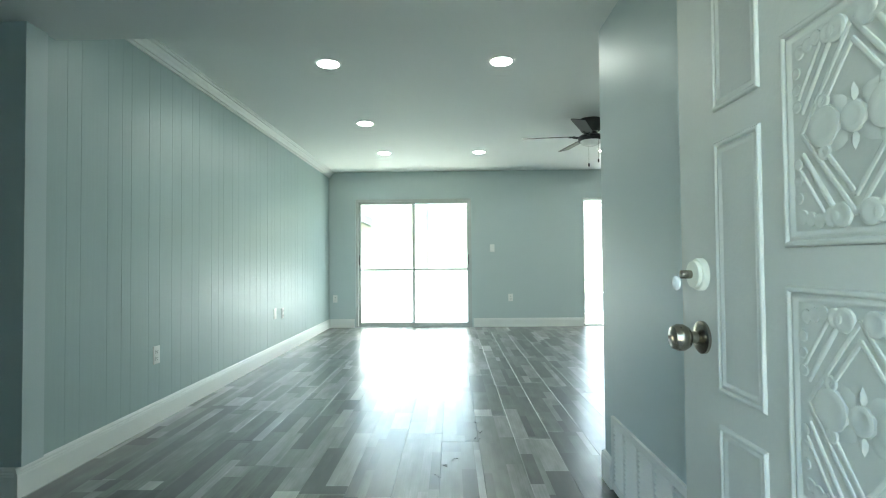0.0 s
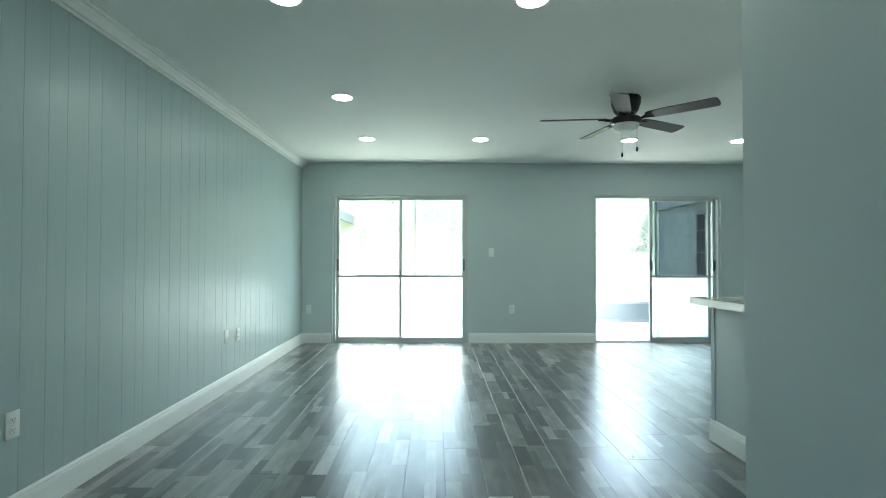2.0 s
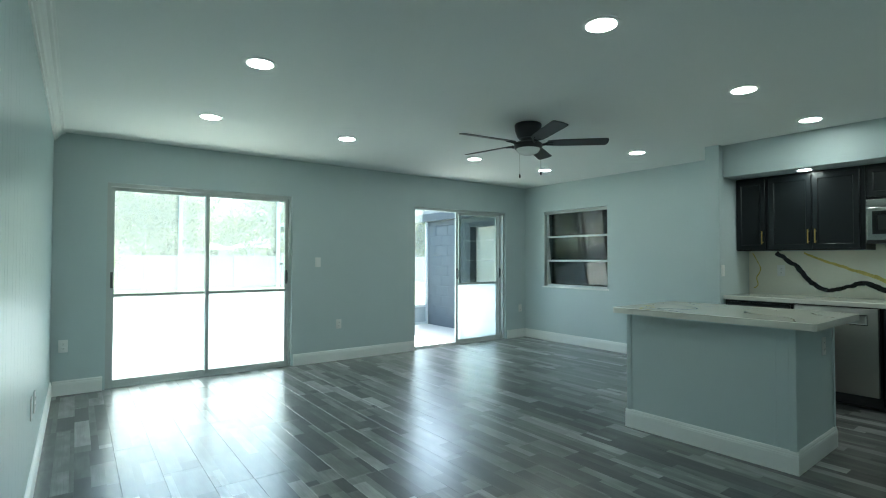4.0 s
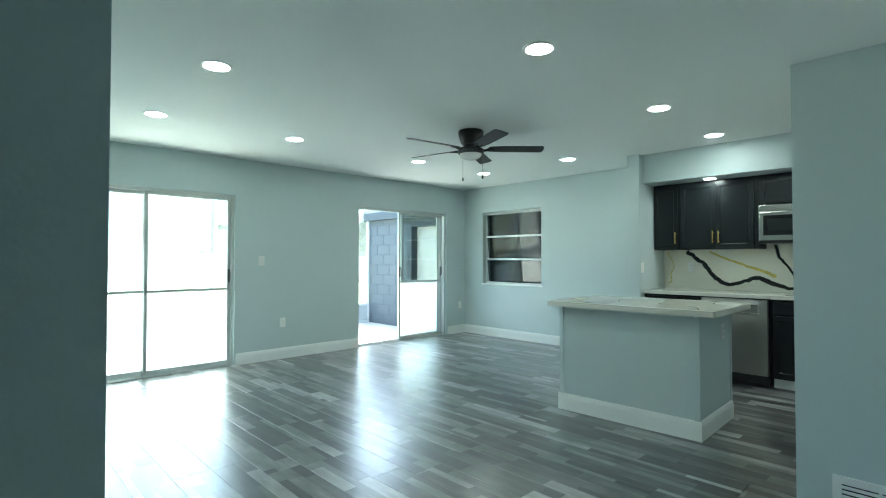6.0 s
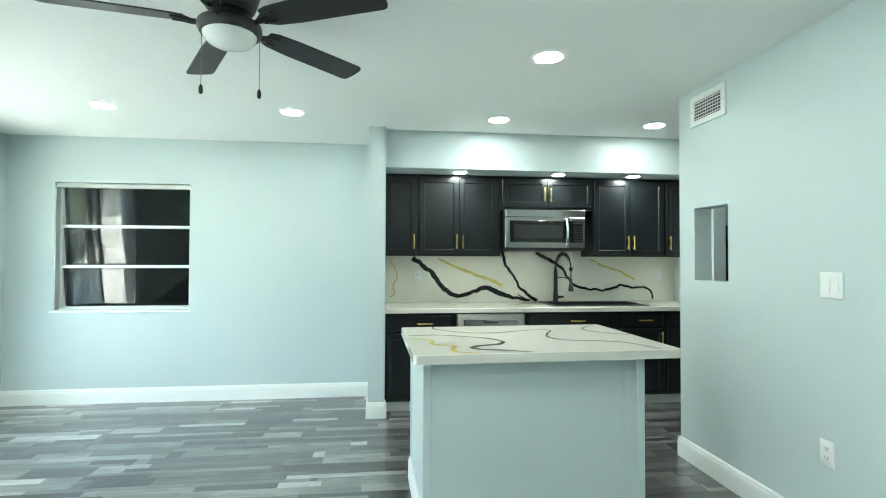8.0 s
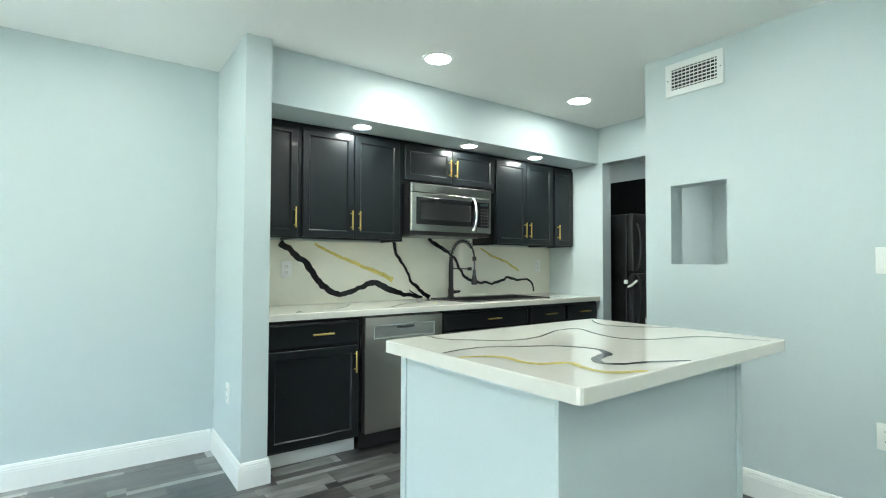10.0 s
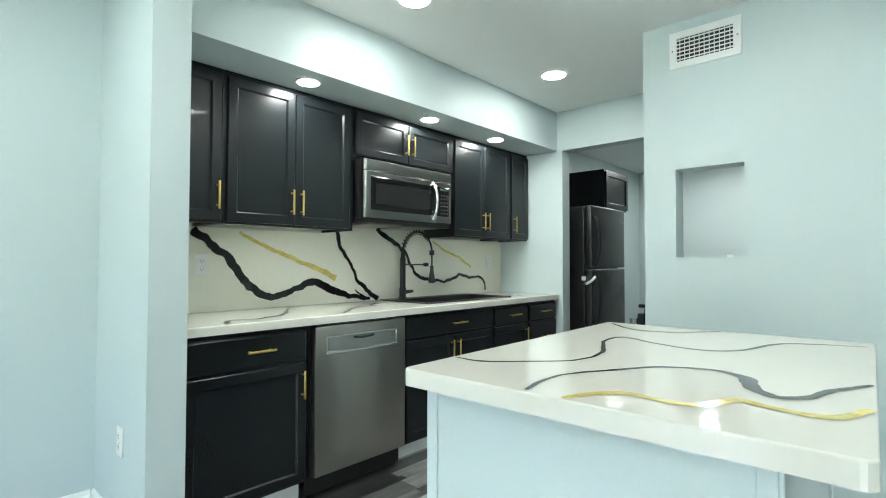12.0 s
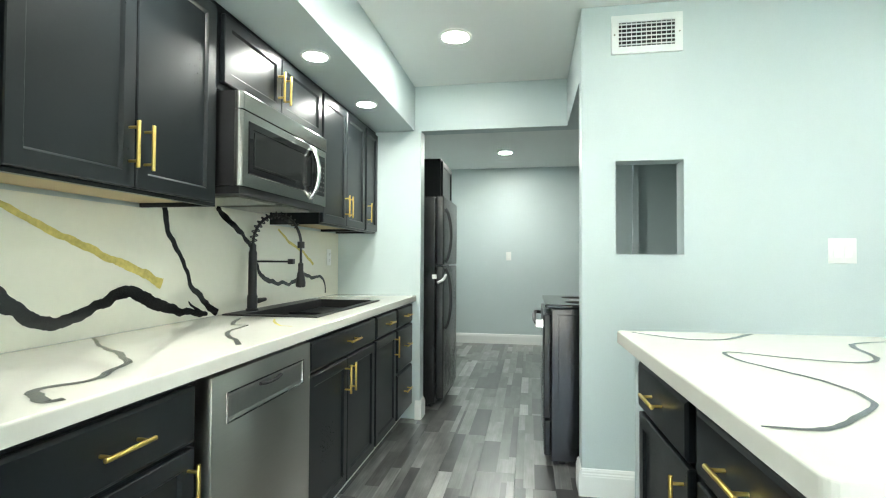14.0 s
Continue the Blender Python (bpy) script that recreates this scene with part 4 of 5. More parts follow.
LAMPS = [(-0.853, 3.60), (0.385, 3.60), (2.0, 3.597), (3.247, 3.59), (-0.855, 5.14), (3.246, 5.205), (-0.85, 6.545), (0.39, 6.547), (2.03, 6.55), (3.246, 6.556), (3.248, 2.263)]
first_lamp = recessed_lamp("ceiling_light", BULB)
first_lamp.matrix_basis = pose(*LAMPS[0], CEILZ - 0.0005)
for a, b in LAMPS[1:]:
    copy_thing(first_lamp, pose(a, b, CEILZ - 0.0005))
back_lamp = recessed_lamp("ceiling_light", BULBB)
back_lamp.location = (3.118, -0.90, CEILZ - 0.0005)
sl = recessed_lamp("soffit_light", BULBS)
tagged(sl, "small recessed LED light in the soffit, switched on")
sl.scale = (0.72, 0.72, 1)
sl.location = (3.818, 3.816, 2.1295)
for b in (2.89, 2.156):
    copy_thing(sl, pose(3.818, b, 2.1295))

# ceiling fan
FCX, FCY = 1.44, 5.12
fan = thing("ceiling_fan", (FCX, FCY, CEILZ), "black five-blade ceiling fan with an opal glass bowl", "ceiling fan")
smooth(part("canopy", lathe((FCX, FCY, 0), "z", [(0.112, CEILZ), (0.118, CEILZ - 0.012), (0.115, CEILZ - 0.05), (0.096, CEILZ - 0.11), (0.082, CEILZ - 0.128), (0.05, CEILZ - 0.132)]), BLACKM, fan))
smooth(part("motor", lathe((FCX, FCY, 0), "z", [(0.05, CEILZ - 0.130), (0.062, CEILZ - 0.120), (0.066, CEILZ - 0.155), (0.05, CEILZ - 0.170)]), BLACKM, fan))
smooth(part("light_fitter", lathe((FCX, FCY, 0), "z", [(0.05, CEILZ - 0.154), (0.10, CEILZ - 0.161), (0.122, CEILZ - 0.178), (0.124, CEILZ - 0.201), (0.115, CEILZ - 0.218), (0.10, CEILZ - 0.220)]), BLACKM, fan))
smooth(part("glass_bowl", lathe((FCX, FCY, 0), "z", [(0.104, CEILZ - 0.218), (0.10, CEILZ - 0.234), (0.082, CEILZ - 0.254), (0.05, CEILZ - 0.268), (0.0, CEILZ - 0.273)]), OPAL, fan, "opal glass light bowl"))
BZ = CEILZ - 0.170
for k in range(5):
    turn = Matrix.Translation((FCX, FCY, BZ)) @ Matrix.Rotation(radians(101 + 72 * k), 4, "Z") @ Matrix.Rotation(radians(-12), 4, "X")
    outline = []
    for s in range(9):
        a = math.pi / 2 - math.pi * s / 8
        outline.append((0.655 + 0.03 * math.cos(a) ** 0.6 if abs(math.cos(a)) > 1e-6 else 0.655, 0.066 * math.sin(a)))
    outline = [(0.165, 0.040), (0.20, 0.052), (0.30, 0.060)] + outline + [(0.30, -0.060), (0.20, -0.052), (0.165, -0.040)]
    bm = bmesh.new()
    lo, hi = [bm.verts.new(turn @ Vector((a, b, -0.003))) for a, b in outline], [bm.verts.new(turn @ Vector((a, b, 0.003))) for a, b in outline]
    n = len(outline)
    bm.faces.new(lo)
    bm.faces.new(hi[::-1])
    for i in range(n):
        bm.faces.new((lo[i], lo[(i + 1) % n], hi[(i + 1) % n], hi[i]))
    bl = part("blade", bm, BLACKM, fan)
    flat = Matrix.Translation((FCX, FCY, BZ)) @ Matrix.Rotation(radians(101 + 72 * k), 4, "Z")
    bm = tube([flat @ Vector((0.055, 0.0, -0.004)), flat @ Vector((0.10, 0.012, -0.016)), flat @ Vector((0.14, 0.0, -0.012)), flat @ Vector((0.17, 0.0, -0.006))], [0.010, 0.011, 0.012, 0.014], 8)
    for sgn in (-1, 1):
        tube([flat @ Vector((0.13, 0, -0.010)), turn @ Vector((0.165, 0.022 * sgn, -0.008)), turn @ Vector((0.215, 0.026 * sgn, -0.006))], 0.0065, 8, bm=bm)
    smooth(part("blade_arm", bm, BLACKM, bl))
for ang, ln in ((84, 0.205), (-66, 0.205)):
    cx, cy = FCX + 0.115 * math.cos(radians(ang)), FCY + 0.115 * math.sin(radians(ang))
    ch = part("pull_chain", cyl((cx, cy, CEILZ - 0.215), "z", 0.0016, -ln, 8), NICKEL, fan, "thin metal pull chain")
    smooth(part("pull_knob", lathe((cx, cy, CEILZ - 0.215 - ln), "z", [(0.003, 0.0), (0.008, -0.012), (0.0085, -0.03), (0.005, -0.038), (0.0, -0.04)], 14), BLACKM, ch, "black pull knob"))


# ---- plates on the walls; they face +y before they are turned ----
def plate(name, label, category, w=0.072, h=0.117):
    o = thing(name, (0, 0, 0), label, category, category + "s")
    smooth(part("cover_plate", box(-w / 2, w / 2, 0, 0.006, -h / 2, h / 2, 0.0025), PLASTIC, o))
    return o


def outlet():
    o = plate("wall_outlet", "white duplex wall outlet in a cover plate", "outlet")
    for dz in (-0.022, 0.022):
        s = part("socket", box(-0.0165, 0.0165, 0.004, 0.0085, dz - 0.0145, dz + 0.0145, 0.003), PLASTIC, o)
        part("slot", boxes((-0.0075, -0.0055, 0.0083, 0.0092, dz - 0.002, dz + 0.007), (0.0055, 0.0075, 0.0083, 0.0092, dz - 0.002, dz + 0.006)), SLOT, s)
        part("slot", cyl((0, 0.0083, dz - 0.008), "y", 0.0024, 0.0009, 10), SLOT, s)
    return o


def switch(gangs=1):
    w = 0.072 + 0.046 * (gangs - 1)
    o = plate("light_switch", "white double rocker light switch" if gangs == 2 else "white rocker light switch in a cover plate", "light switch", w)
    for g in range(gangs):
        cx = (g - (gangs - 1) / 2) * 0.046
        bm = box(cx - 0.0165, cx + 0.0165, 0.004, 0.0095, -0.0335, 0.0335, 0.002)
        for v in bm.verts:
            if v.co.y > 0.008 and v.co.z > 0:
                v.co.y -= 0.003
        part("rocker", bm, PLASTIC, o)
    return o


out_ = outlet()
out_.matrix_basis = pose(-1.826, YN, 0.455, 0, 0, 180)
for x_, y_, z_, r_ in ((0.94, YN, 0.456, 180), (4.158, YN, 0.476, 180), (XW, 3.315, 0.439, -90), (XW, 5.745, 0.455, -90),
                       (1.427, BY, 0.455, 0), (3.885, 4.63, 0.445, 0), (4.261, 4.175, 1.16, 90), (4.261, 1.665, 1.185, 90)):
    copy_thing(out_, pose(x_, y_, z_, 0, 0, r_))
copy_thing(out_, ISLAND_TURN @ pose(2.22, IY0 - 0.012, 0.703, 0, 0, 180))
sw_ = switch()
sw_.matrix_basis = pose(0.66, YN, 1.235, 0, 0, 180)
copy_thing(sw_, pose(3.645, 4.49, 1.16, 0, 0, 180))
copy_thing(sw_, pose(3.118, YS, 1.222))
sw2 = switch(2)
sw2.matrix_basis = pose(1.395, BY, 1.224)
bl_ = plate("blank_plate", "white blank cover plate on the panelling", "cover plate")
bl_.matrix_basis = pose(XW, 5.50, 0.475, 0, 0, -90)


# ---- grilles ----
vt = thing("air_vent", (2.252, BY, 2.21), "white two-way air supply register near the ceiling", "air vent")
V0, V1, VZ0, VZ1 = 2.084, 2.42, 2.208, 2.402
# Flat dark plate on the wall gives the register its inner shade.
part("backing", boxes((V0 + 0.03, V1 - 0.03, BY + 0.0005, BY + 0.002, VZ0 + 0.03, VZ1 - 0.03)), DUCT, vt, "near-black plate for the shade inside the duct")
bm = boxes((V0, V0 + 0.035, BY, BY + 0.011, VZ0, VZ1), (V1 - 0.035, V1, BY, BY + 0.011, VZ0, VZ1), (V0 + 0.035, V1 - 0.035, BY, BY + 0.011, VZ0, VZ0 + 0.035), (V0 + 0.035, V1 - 0.035, BY, BY + 0.011, VZ1 - 0.035, VZ1))
part("frame", bm, VENTW, vt)
for k in range(6):
    z_ = VZ0 + 0.046 + k * 0.0204
    bm = box(V0 + 0.035, V1 - 0.035, BY + 0.004, BY + 0.0105, z_ - 0.0024, z_ + 0.0024)
    part("slat", bm, VENTW, vt)
for k in range(11):
    x_ = V0 + 0.05 + k * 0.0236
    part("slat", boxes((x_ - 0.0016, x_ + 0.0016, BY + 0.0021, BY + 0.0036, VZ0 + 0.035, VZ1 - 0.035)), VENTW, vt)
for x_ in (V0 + 0.015, V1 - 0.015):
    part("screw", cyl((x_, BY + 0.011, (VZ0 + VZ1) / 2), "y", 0.004, 0.0015, 10), NICKEL, vt)

gr = thing("return_grille", (BX, 1.96, 0.02), "white louvred return-air grille low on the entry wall", "air grille")
G0, G1, GZ0, GZ1 = 1.57, 2.345, 0.015, 0.335
# Shade behind the louvres is a flat dark plate; the wall is uncut.
part("backing", boxes((BX - 0.002, BX - 0.0005, G0 + 0.02, G1 - 0.02, GZ0 + 0.02, GZ1 - 0.02)), DUCT, gr, "near-black plate for the shade inside the duct")
part("frame", boxes((BX - 0.014, BX, G0, G0 + 0.03, GZ0, GZ1), (BX - 0.014, BX, G1 - 0.03, G1, GZ0, GZ1), (BX - 0.014, BX, G0 + 0.03, G1 - 0.03, GZ0, GZ0 + 0.03),
                    (BX - 0.014, BX, G0 + 0.03, G1 - 0.03, GZ1 - 0.03, GZ1)), VENTW, gr)
for k in range(1, 5):
    y_ = G0 + (G1 - G0) * k / 5
    part("mullion", boxes((BX - 0.0145, BX - 0.002, y_ - 0.005, y_ + 0.005, GZ0 + 0.03, GZ1 - 0.03)), VENTW, gr)
for k in range(13):
    z_ = GZ0 + 0.036 + k * 0.0196
    bm = bmesh.new()
    v = [bm.verts.new(q) for y_ in (G0 + 0.03, G1 - 0.03) for q in ((BX - 0.0135, y_, z_), (BX - 0.003, y_, z_ + 0.0085), (BX - 0.003, y_, z_ + 0.0099), (BX - 0.0135, y_, z_ + 0.0016))]
    for i in range(4):
        bm.faces.new((v[i], v[(i + 1) % 4], v[4 + (i + 1) % 4], v[4 + i]))
    bm.faces.new(v[:4])
    bm.faces.new(v[4:][::-1])
    part("slat", bm, VENTW, gr)

# ---- front door, standing open ----
DX, D0, D1 = 0.54, 0.30, 1.222         # face towards the room, hinge edge, latch edge
fd = tagged(solid("door_1", box(DX, DX + 0.044, D0, D1, 0.012, 2.04, 0.002, seg=1), DOORW), "white carved front door standing open", "door", kind="structure")


def door_panel(y0, y1, z0, z1, carved):
    """A panel inside a double rounded moulding; the carved ones carry a lozenge, a flower and scrolls in low relief."""
    bm = bmesh.new()
    box(DX - 0.0012, DX + 0.002, y0, y1, z0, z1, bm=bm)
    f = max(bm.faces, key=lambda q: q.calc_area() if q.normal.x < -0.9 else 0)
    for th, de in ((0.0025, 0.0032), (0.003, 0.0018), (0.004, 0.0), (0.003, -0.0016), (0.0022, -0.003), (0.003, 0.0004), (0.0025, 0.0022), (0.003, 0.0008), (0.003, -0.001), (0.004, -0.0034), (0.004, -0.0006)):
        bmesh.ops.inset_region(bm, faces=[f], thickness=th, depth=de)
    ob = smooth(part("door_panel", bm, DOORW, fd), 50)
    if not carved:
        return
    cy, cz, hw, hh = (y0 + y1) / 2, (z0 + z1) / 2, (y1 - y0) / 2 - 0.040, (z1 - z0) / 2 - 0.040
    cv = bmesh.new()
    lift = DX - 0.0004

    def band(a, b, r=0.0042):
        tube([(lift, cy + a[0], cz + a[1]), (lift, cy + b[0], cz + b[1])], r, 8, bm=cv)

    def boss(u, w, r, h):
        lathe((lift, cy + u, cz + w), "x", [(r, 0.001), (r * 0.96, -h * 0.7), (r * 0.8, -h), (r * 0.55, -h * 0.8), (r * 0.3, -h * 0.55), (0.0, -h * 0.5)], 16, bm=cv)

    def petal(a, r0, r1, w):
        d, n = Vector((0, math.cos(a), math.sin(a))), Vector((0, -math.sin(a), math.cos(a)))
        c = Vector((lift, cy, cz))
        ring = [cv.verts.new(c + d * (r0 + (r1 - r0) * t) + n * (w * e * math.sin(math.pi * min(1, t * 0.9 + 0.1)))) for t, e in ((0, 0), (0.3, 1), (0.6, 0.9), (1, 0), (0.6, -0.9), (0.3, -1))]
        top = [cv.verts.new(c + d * (r0 + (r1 - r0) * t) + Vector((-0.006, 0, 0))) for t in (0.25, 0.7)]
        for q in ((0, 1, 6), (1, 2, 7, 6), (2, 3, 7), (3, 4, 7), (4, 5, 6, 7), (5, 0, 6)):
            cv.faces.new([(ring + top)[i] for i in q])
    # double lozenge
    for s in (1.0, 0.80):
        pts = [(0, hh * s), (hw * s, 0), (0, -hh * s), (-hw * s, 0)]
        for i in range(4):
            band(pts[i], pts[(i + 1) % 4])
    # flower between two round bosses
    boss(0, 0, 0.021, 0.009)
    for i in range(4):
        petal(radians(45 + 90 * i), 0.017, 0.056, 0.013)
    for sy in (-1, 1):
        boss(sy * 0.052, 0, 0.030, 0.008)
        petal(radians(90 * sy), 0.018, 0.045, 0.008)
        for sz in (-1, 1):
            # slanting bands, scrolls and a scalloped edge towards the corners
            band((sy * hw * 0.34, sz * hh * 0.97), (sy * hw * 0.98, sz * hh * 0.24), 0.0046)
            band((sy * hw * 0.56, sz * hh * 0.97), (sy * hw * 1.05, sz * hh * 0.42), 0.0036)
            boss(sy * 0.024, sz * hh * 0.99, 0.018, 0.008)
            boss(sy * hw * 0.42, sz * hh * 1.0, 0.014, 0.007)
            boss(sy * 0.052, sz * 0.036, 0.011, 0.006)
            for k in range(3):
                boss(sy * hw * (0.66 + 0.17 * k), sz * hh * (1.03 - 0.03 * k), 0.011, 0.0035)
                boss(sy * hw * 1.08, sz * hh * (0.74 - 0.20 * k), 0.009, 0.003)
    for w_ in cv.verts:
        w_.co.x = lift + (w_.co.x - lift) * 0.55
    smooth(part("carving", cv, DOORW, ob), 45)


for lo in (0.225, 0.775, 1.324):
    for a, b in ((0.924, 1.070), (0.400, 0.546)):
        door_panel(a, b, lo, lo + 0.488, False)
for lo in (0.267, 0.659, 1.051, 1.443):
    door_panel(0.594, 0.868, lo, lo + 0.334, True)
KY = 1.132
kn = part("knob", lathe((DX, KY, 0.872), "x", [(0.034, 0.0), (0.034, -0.006), (0.028, -0.010), (0.013, -0.014), (0.012, -0.026), (0.022, -0.032), (0.0275, -0.042), (0.028, -0.052), (0.023, -0.063), (0.013, -0.066), (0.0, -0.066)], 32), NICKEL, fd, "antique nickel door knob")
smooth(kn)
part("lock_button", boxes((DX - 0.069, DX - 0.065, KY - 0.009, KY + 0.009, 0.868, 0.876)), NICKEL, kn)
db = smooth(part("deadbolt", lathe((DX, KY, 1.003), "x", [(0.034, 0.0), (0.034, -0.008), (0.032, -0.012), (0.028, -0.013), (0.0275, -0.020), (0.019, -0.022), (0.0, -0.023)], 32), CREAM, fd, "cream-white deadbolt rose"))
smooth(part("thumb_turn", cyl((DX - 0.022, KY, 1.003), "x", 0.009, -0.022, 14, bevel=0.002), NICKEL, db, "metal thumb turn"))
smooth(part("key_fob", lathe((DX - 0.052, KY + 0.004, 0.985), "x", [(0.005, 0.008), (0.014, 0.004), (0.016, 0.0), (0.013, -0.004), (0.004, -0.007)], 12), CRYSTAL, db, "clear faceted turn piece"))
# Assumed roof out of view; its depth sets how much sky light enters.
solid("entry_light_blocker", boxes((-3.2, 3.2, -0.9, 0.02, 2.50, 2.62)), FASCIA, "unseen roof added to limit sky light at the front door", "roof", kind="structure")
jamb = solid("door_frame", boxes((DO[0] - 0.03, DO[0], 0.015, 0.205, 0, 2.06), (DO[1], DO[1] + 0.03, 0.015, 0.205, 0, 2.06), (DO[0] - 0.03, DO[1] + 0.03, 0.015, 0.205, 2.06, 2.09)), TRIM, "white front door frame", "door frame", kind="structure")

# crumbs left on the floor
bm = bmesh.new()
rng = random.Random(3)
for a, b in ((0.174, 3.29), (0.16, 3.0), (0.19, 3.12), (-0.03, 2.62), (-0.06, 2.5), (0.02, 2.7), (0.95, 4.6), (1.05, 4.05)):
    for _ in range(3):
        c = (a + rng.uniform(-0.02, 0.02), b + rng.uniform(-0.02, 0.02), 0.001)
        s_ = rng.uniform(0.002, 0.005)
        box(c[0] - s_, c[0] + s_, c[1] - s_ * 0.6, c[1] + s_ * 0.6, 0.0, s_ * 0.7, bm=bm)
solid("floor_debris", bm, SLOT, "small dark crumbs on the vinyl floor", "debris", kind="stuff")


# ---- sliding doors ----
def sliding_door(name, label, x0, x1, top, open_left):
    o = tagged(solid(name, boxes((x0, x0 + 0.03, YN + 0.03, YN + 0.15, 0.0, top), (x1 - 0.03, x1, YN + 0.03, YN + 0.15, 0.0, top), (x0 + 0.03, x1 - 0.03, YN + 0.03, YN + 0.15, top - 0.035, top),
                                 (x0 + 0.03, x1 - 0.03, YN + 0.03, YN + 0.15, -0.004, 0.012), (x0 + 0.03, x1 - 0.03, YN + 0.05, YN + 0.056, 0.012, 0.022), (x0 + 0.03, x1 - 0.03, YN + 0.10, YN + 0.106, 0.012, 0.022)), ALU),
               label, "sliding door", kind="structure")
    mid = (x0 + x1) / 2

    def leaf(a, b, y, pull_x, sgn):
        z0, z1, r = 0.02, top - 0.03, 0.905
        lf = part("leaf", boxes((a, a + 0.036, y, y + 0.03, z0, z1), (b - 0.036, b, y, y + 0.03, z0, z1), (a + 0.036, b - 0.036, y, y + 0.03, z1 - 0.04, z1), (a + 0.036, b - 0.036, y, y + 0.03, z0, z0 + 0.045),
                                (a + 0.036, b - 0.036, y, y + 0.03, r - 0.014, r + 0.014)), ALU, o)
        g = part("pane", boxes((a + 0.034, b - 0.034, y + 0.013, y + 0.017, r + 0.012, z1 - 0.038)), PANE, lf, "clear upper glass pane")
        g.visible_shadow = False
        part("frosted_pane", boxes((a + 0.034, b - 0.034, y + 0.013, y + 0.017, z0 + 0.043, r - 0.012)), FROST, lf, "frosted lower glass pane")
        if pull_x is not None:
            h = part("handle", box(pull_x - 0.012, pull_x + 0.012, y - 0.006, y + 0.002, 0.98, 1.14, 0.003), PULLD, lf, "dark metal door pull")
            smooth(part("grip", tube([(pull_x, y - 0.004, 0.995), (pull_x, y - 0.034, 1.01), (pull_x, y - 0.036, 1.06), (pull_x, y - 0.034, 1.11), (pull_x, y - 0.004, 1.125)], 0.006, 8), PULLD, h))
    if open_left:
        leaf(mid - 0.005, x1 - 0.03, YN + 0.10, x1 - 0.05, 1)
        leaf(mid - 0.095, x1 - 0.12, YN + 0.055, mid - 0.075, 1)
    else:
        leaf(x0 + 0.03, mid + 0.018, YN + 0.10, x0 + 0.048, 1)
        leaf(mid - 0.018, x1 - 0.03, YN + 0.055, x1 - 0.048, 1)
    return o


sliding_door("door_3", "closed aluminium sliding glass door with frosted lower panes", *SD1, False)
sliding_door("door_4", "aluminium sliding glass door slid half open", *SD2, True)

# ---- awning window into the dark room ----
w0, w1, wz0, wz1 = WIN
win = tagged(solid("window_1", boxes((XE + 0.07, XE + 0.15, w0, w0 + 0.022, wz0, wz1), (XE + 0.07, XE + 0.15, w1 - 0.03, w1, wz0, wz1), (XE + 0.07, XE + 0.15, w0 + 0.022, w1 - 0.03, wz0, wz0 + 0.03),
                                     (XE + 0.07, XE + 0.15, w0 + 0.022, w1 - 0.03, wz1 - 0.03, wz1)), ALUW), "three-pane awning window on a dark room", "window", kind="structure")
part("window_sill", box(XE - 0.02, XE + 0.072, w0 - 0.02, w1 + 0.02, wz0 - 0.018, wz0 + 0.004, 0.003), TRIM, win)
part("jamb_liner", boxes((XE + 0.004, XE + 0.07, w1 - 0.012, w1 - 0.002, wz0 + 0.005, wz1 - 0.05)), ALU, win, "grey aluminium jamb liner")
part("head_trim", boxes((XE + 0.02, XE + 0.068, w0 + 0.002, w1 - 0.002, wz1 - 0.045, wz1 - 0.012)), ALU, win)
hz = (wz1 - wz0 - 0.06) / 3
for k in range(3):
    z0_ = wz0 + 0.03 + hz * k
    # each sash hangs from its top edge and leans outward at the foot
    lean = 0.045 if k < 2 else 0.03
    bm = bmesh.new()
    q = lambda x_, y_, t_: (XE + 0.085 + x_ + lean * (1 - t_), y_, z0_ + 0.012 + (hz - 0.02) * t_)
    v = [bm.verts.new(q(dx_, y_, t_)) for dx_ in (0, 0.004) for y_, t_ in ((w0 + 0.024, 0), (w1 - 0.032, 0), (w1 - 0.032, 1), (w0 + 0.024, 1))]
    for idx in ((0, 1, 2, 3), (7, 6, 5, 4), (0, 4, 5, 1), (1, 5, 6, 2), (2, 6, 7, 3), (3, 7, 4, 0)):
        bm.faces.new([v[i] for i in idx])
    g = part("pane", bm, DARKPANE, win)
    if k:
        part("sash_rail", box(XE + 0.072, XE + 0.115, w0 + 0.022, w1 - 0.03, z0_ - 0.014, z0_ + 0.014, 0.003), ALUW, win)
# Closed shell coloured near-black so the window looks onto darkness.
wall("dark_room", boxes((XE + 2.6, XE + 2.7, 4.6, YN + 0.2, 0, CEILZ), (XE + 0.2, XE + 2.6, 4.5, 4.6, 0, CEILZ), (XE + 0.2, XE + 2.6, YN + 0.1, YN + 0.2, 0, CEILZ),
                        (XE + 0.2, XE + 2.7, 4.5, YN + 0.2, CEILZ, CEILZ + 0.1), (XE + 0.2, XE + 2.7, 4.5, YN + 0.2, -0.1, 0)), "room behind the awning window, its shade put into near-black walls", DARKROOM)

# ---- patio ----
PZ = -0.07
solid("patio", boxes((-4.4, 4.6, YN + 0.2, 11.0, -0.25, PZ)), CONCRETE, "pale concrete patio slab", "patio", kind="structure")
solid("threshold", boxes((SD1[0], SD1[1], YN + 0.15, YN + 0.26, PZ, -0.004), (SD2[0], SD2[1], YN + 0.15, YN + 0.26, PZ, -0.004)), CONCRETE, "concrete door threshold", "threshold", kind="structure")
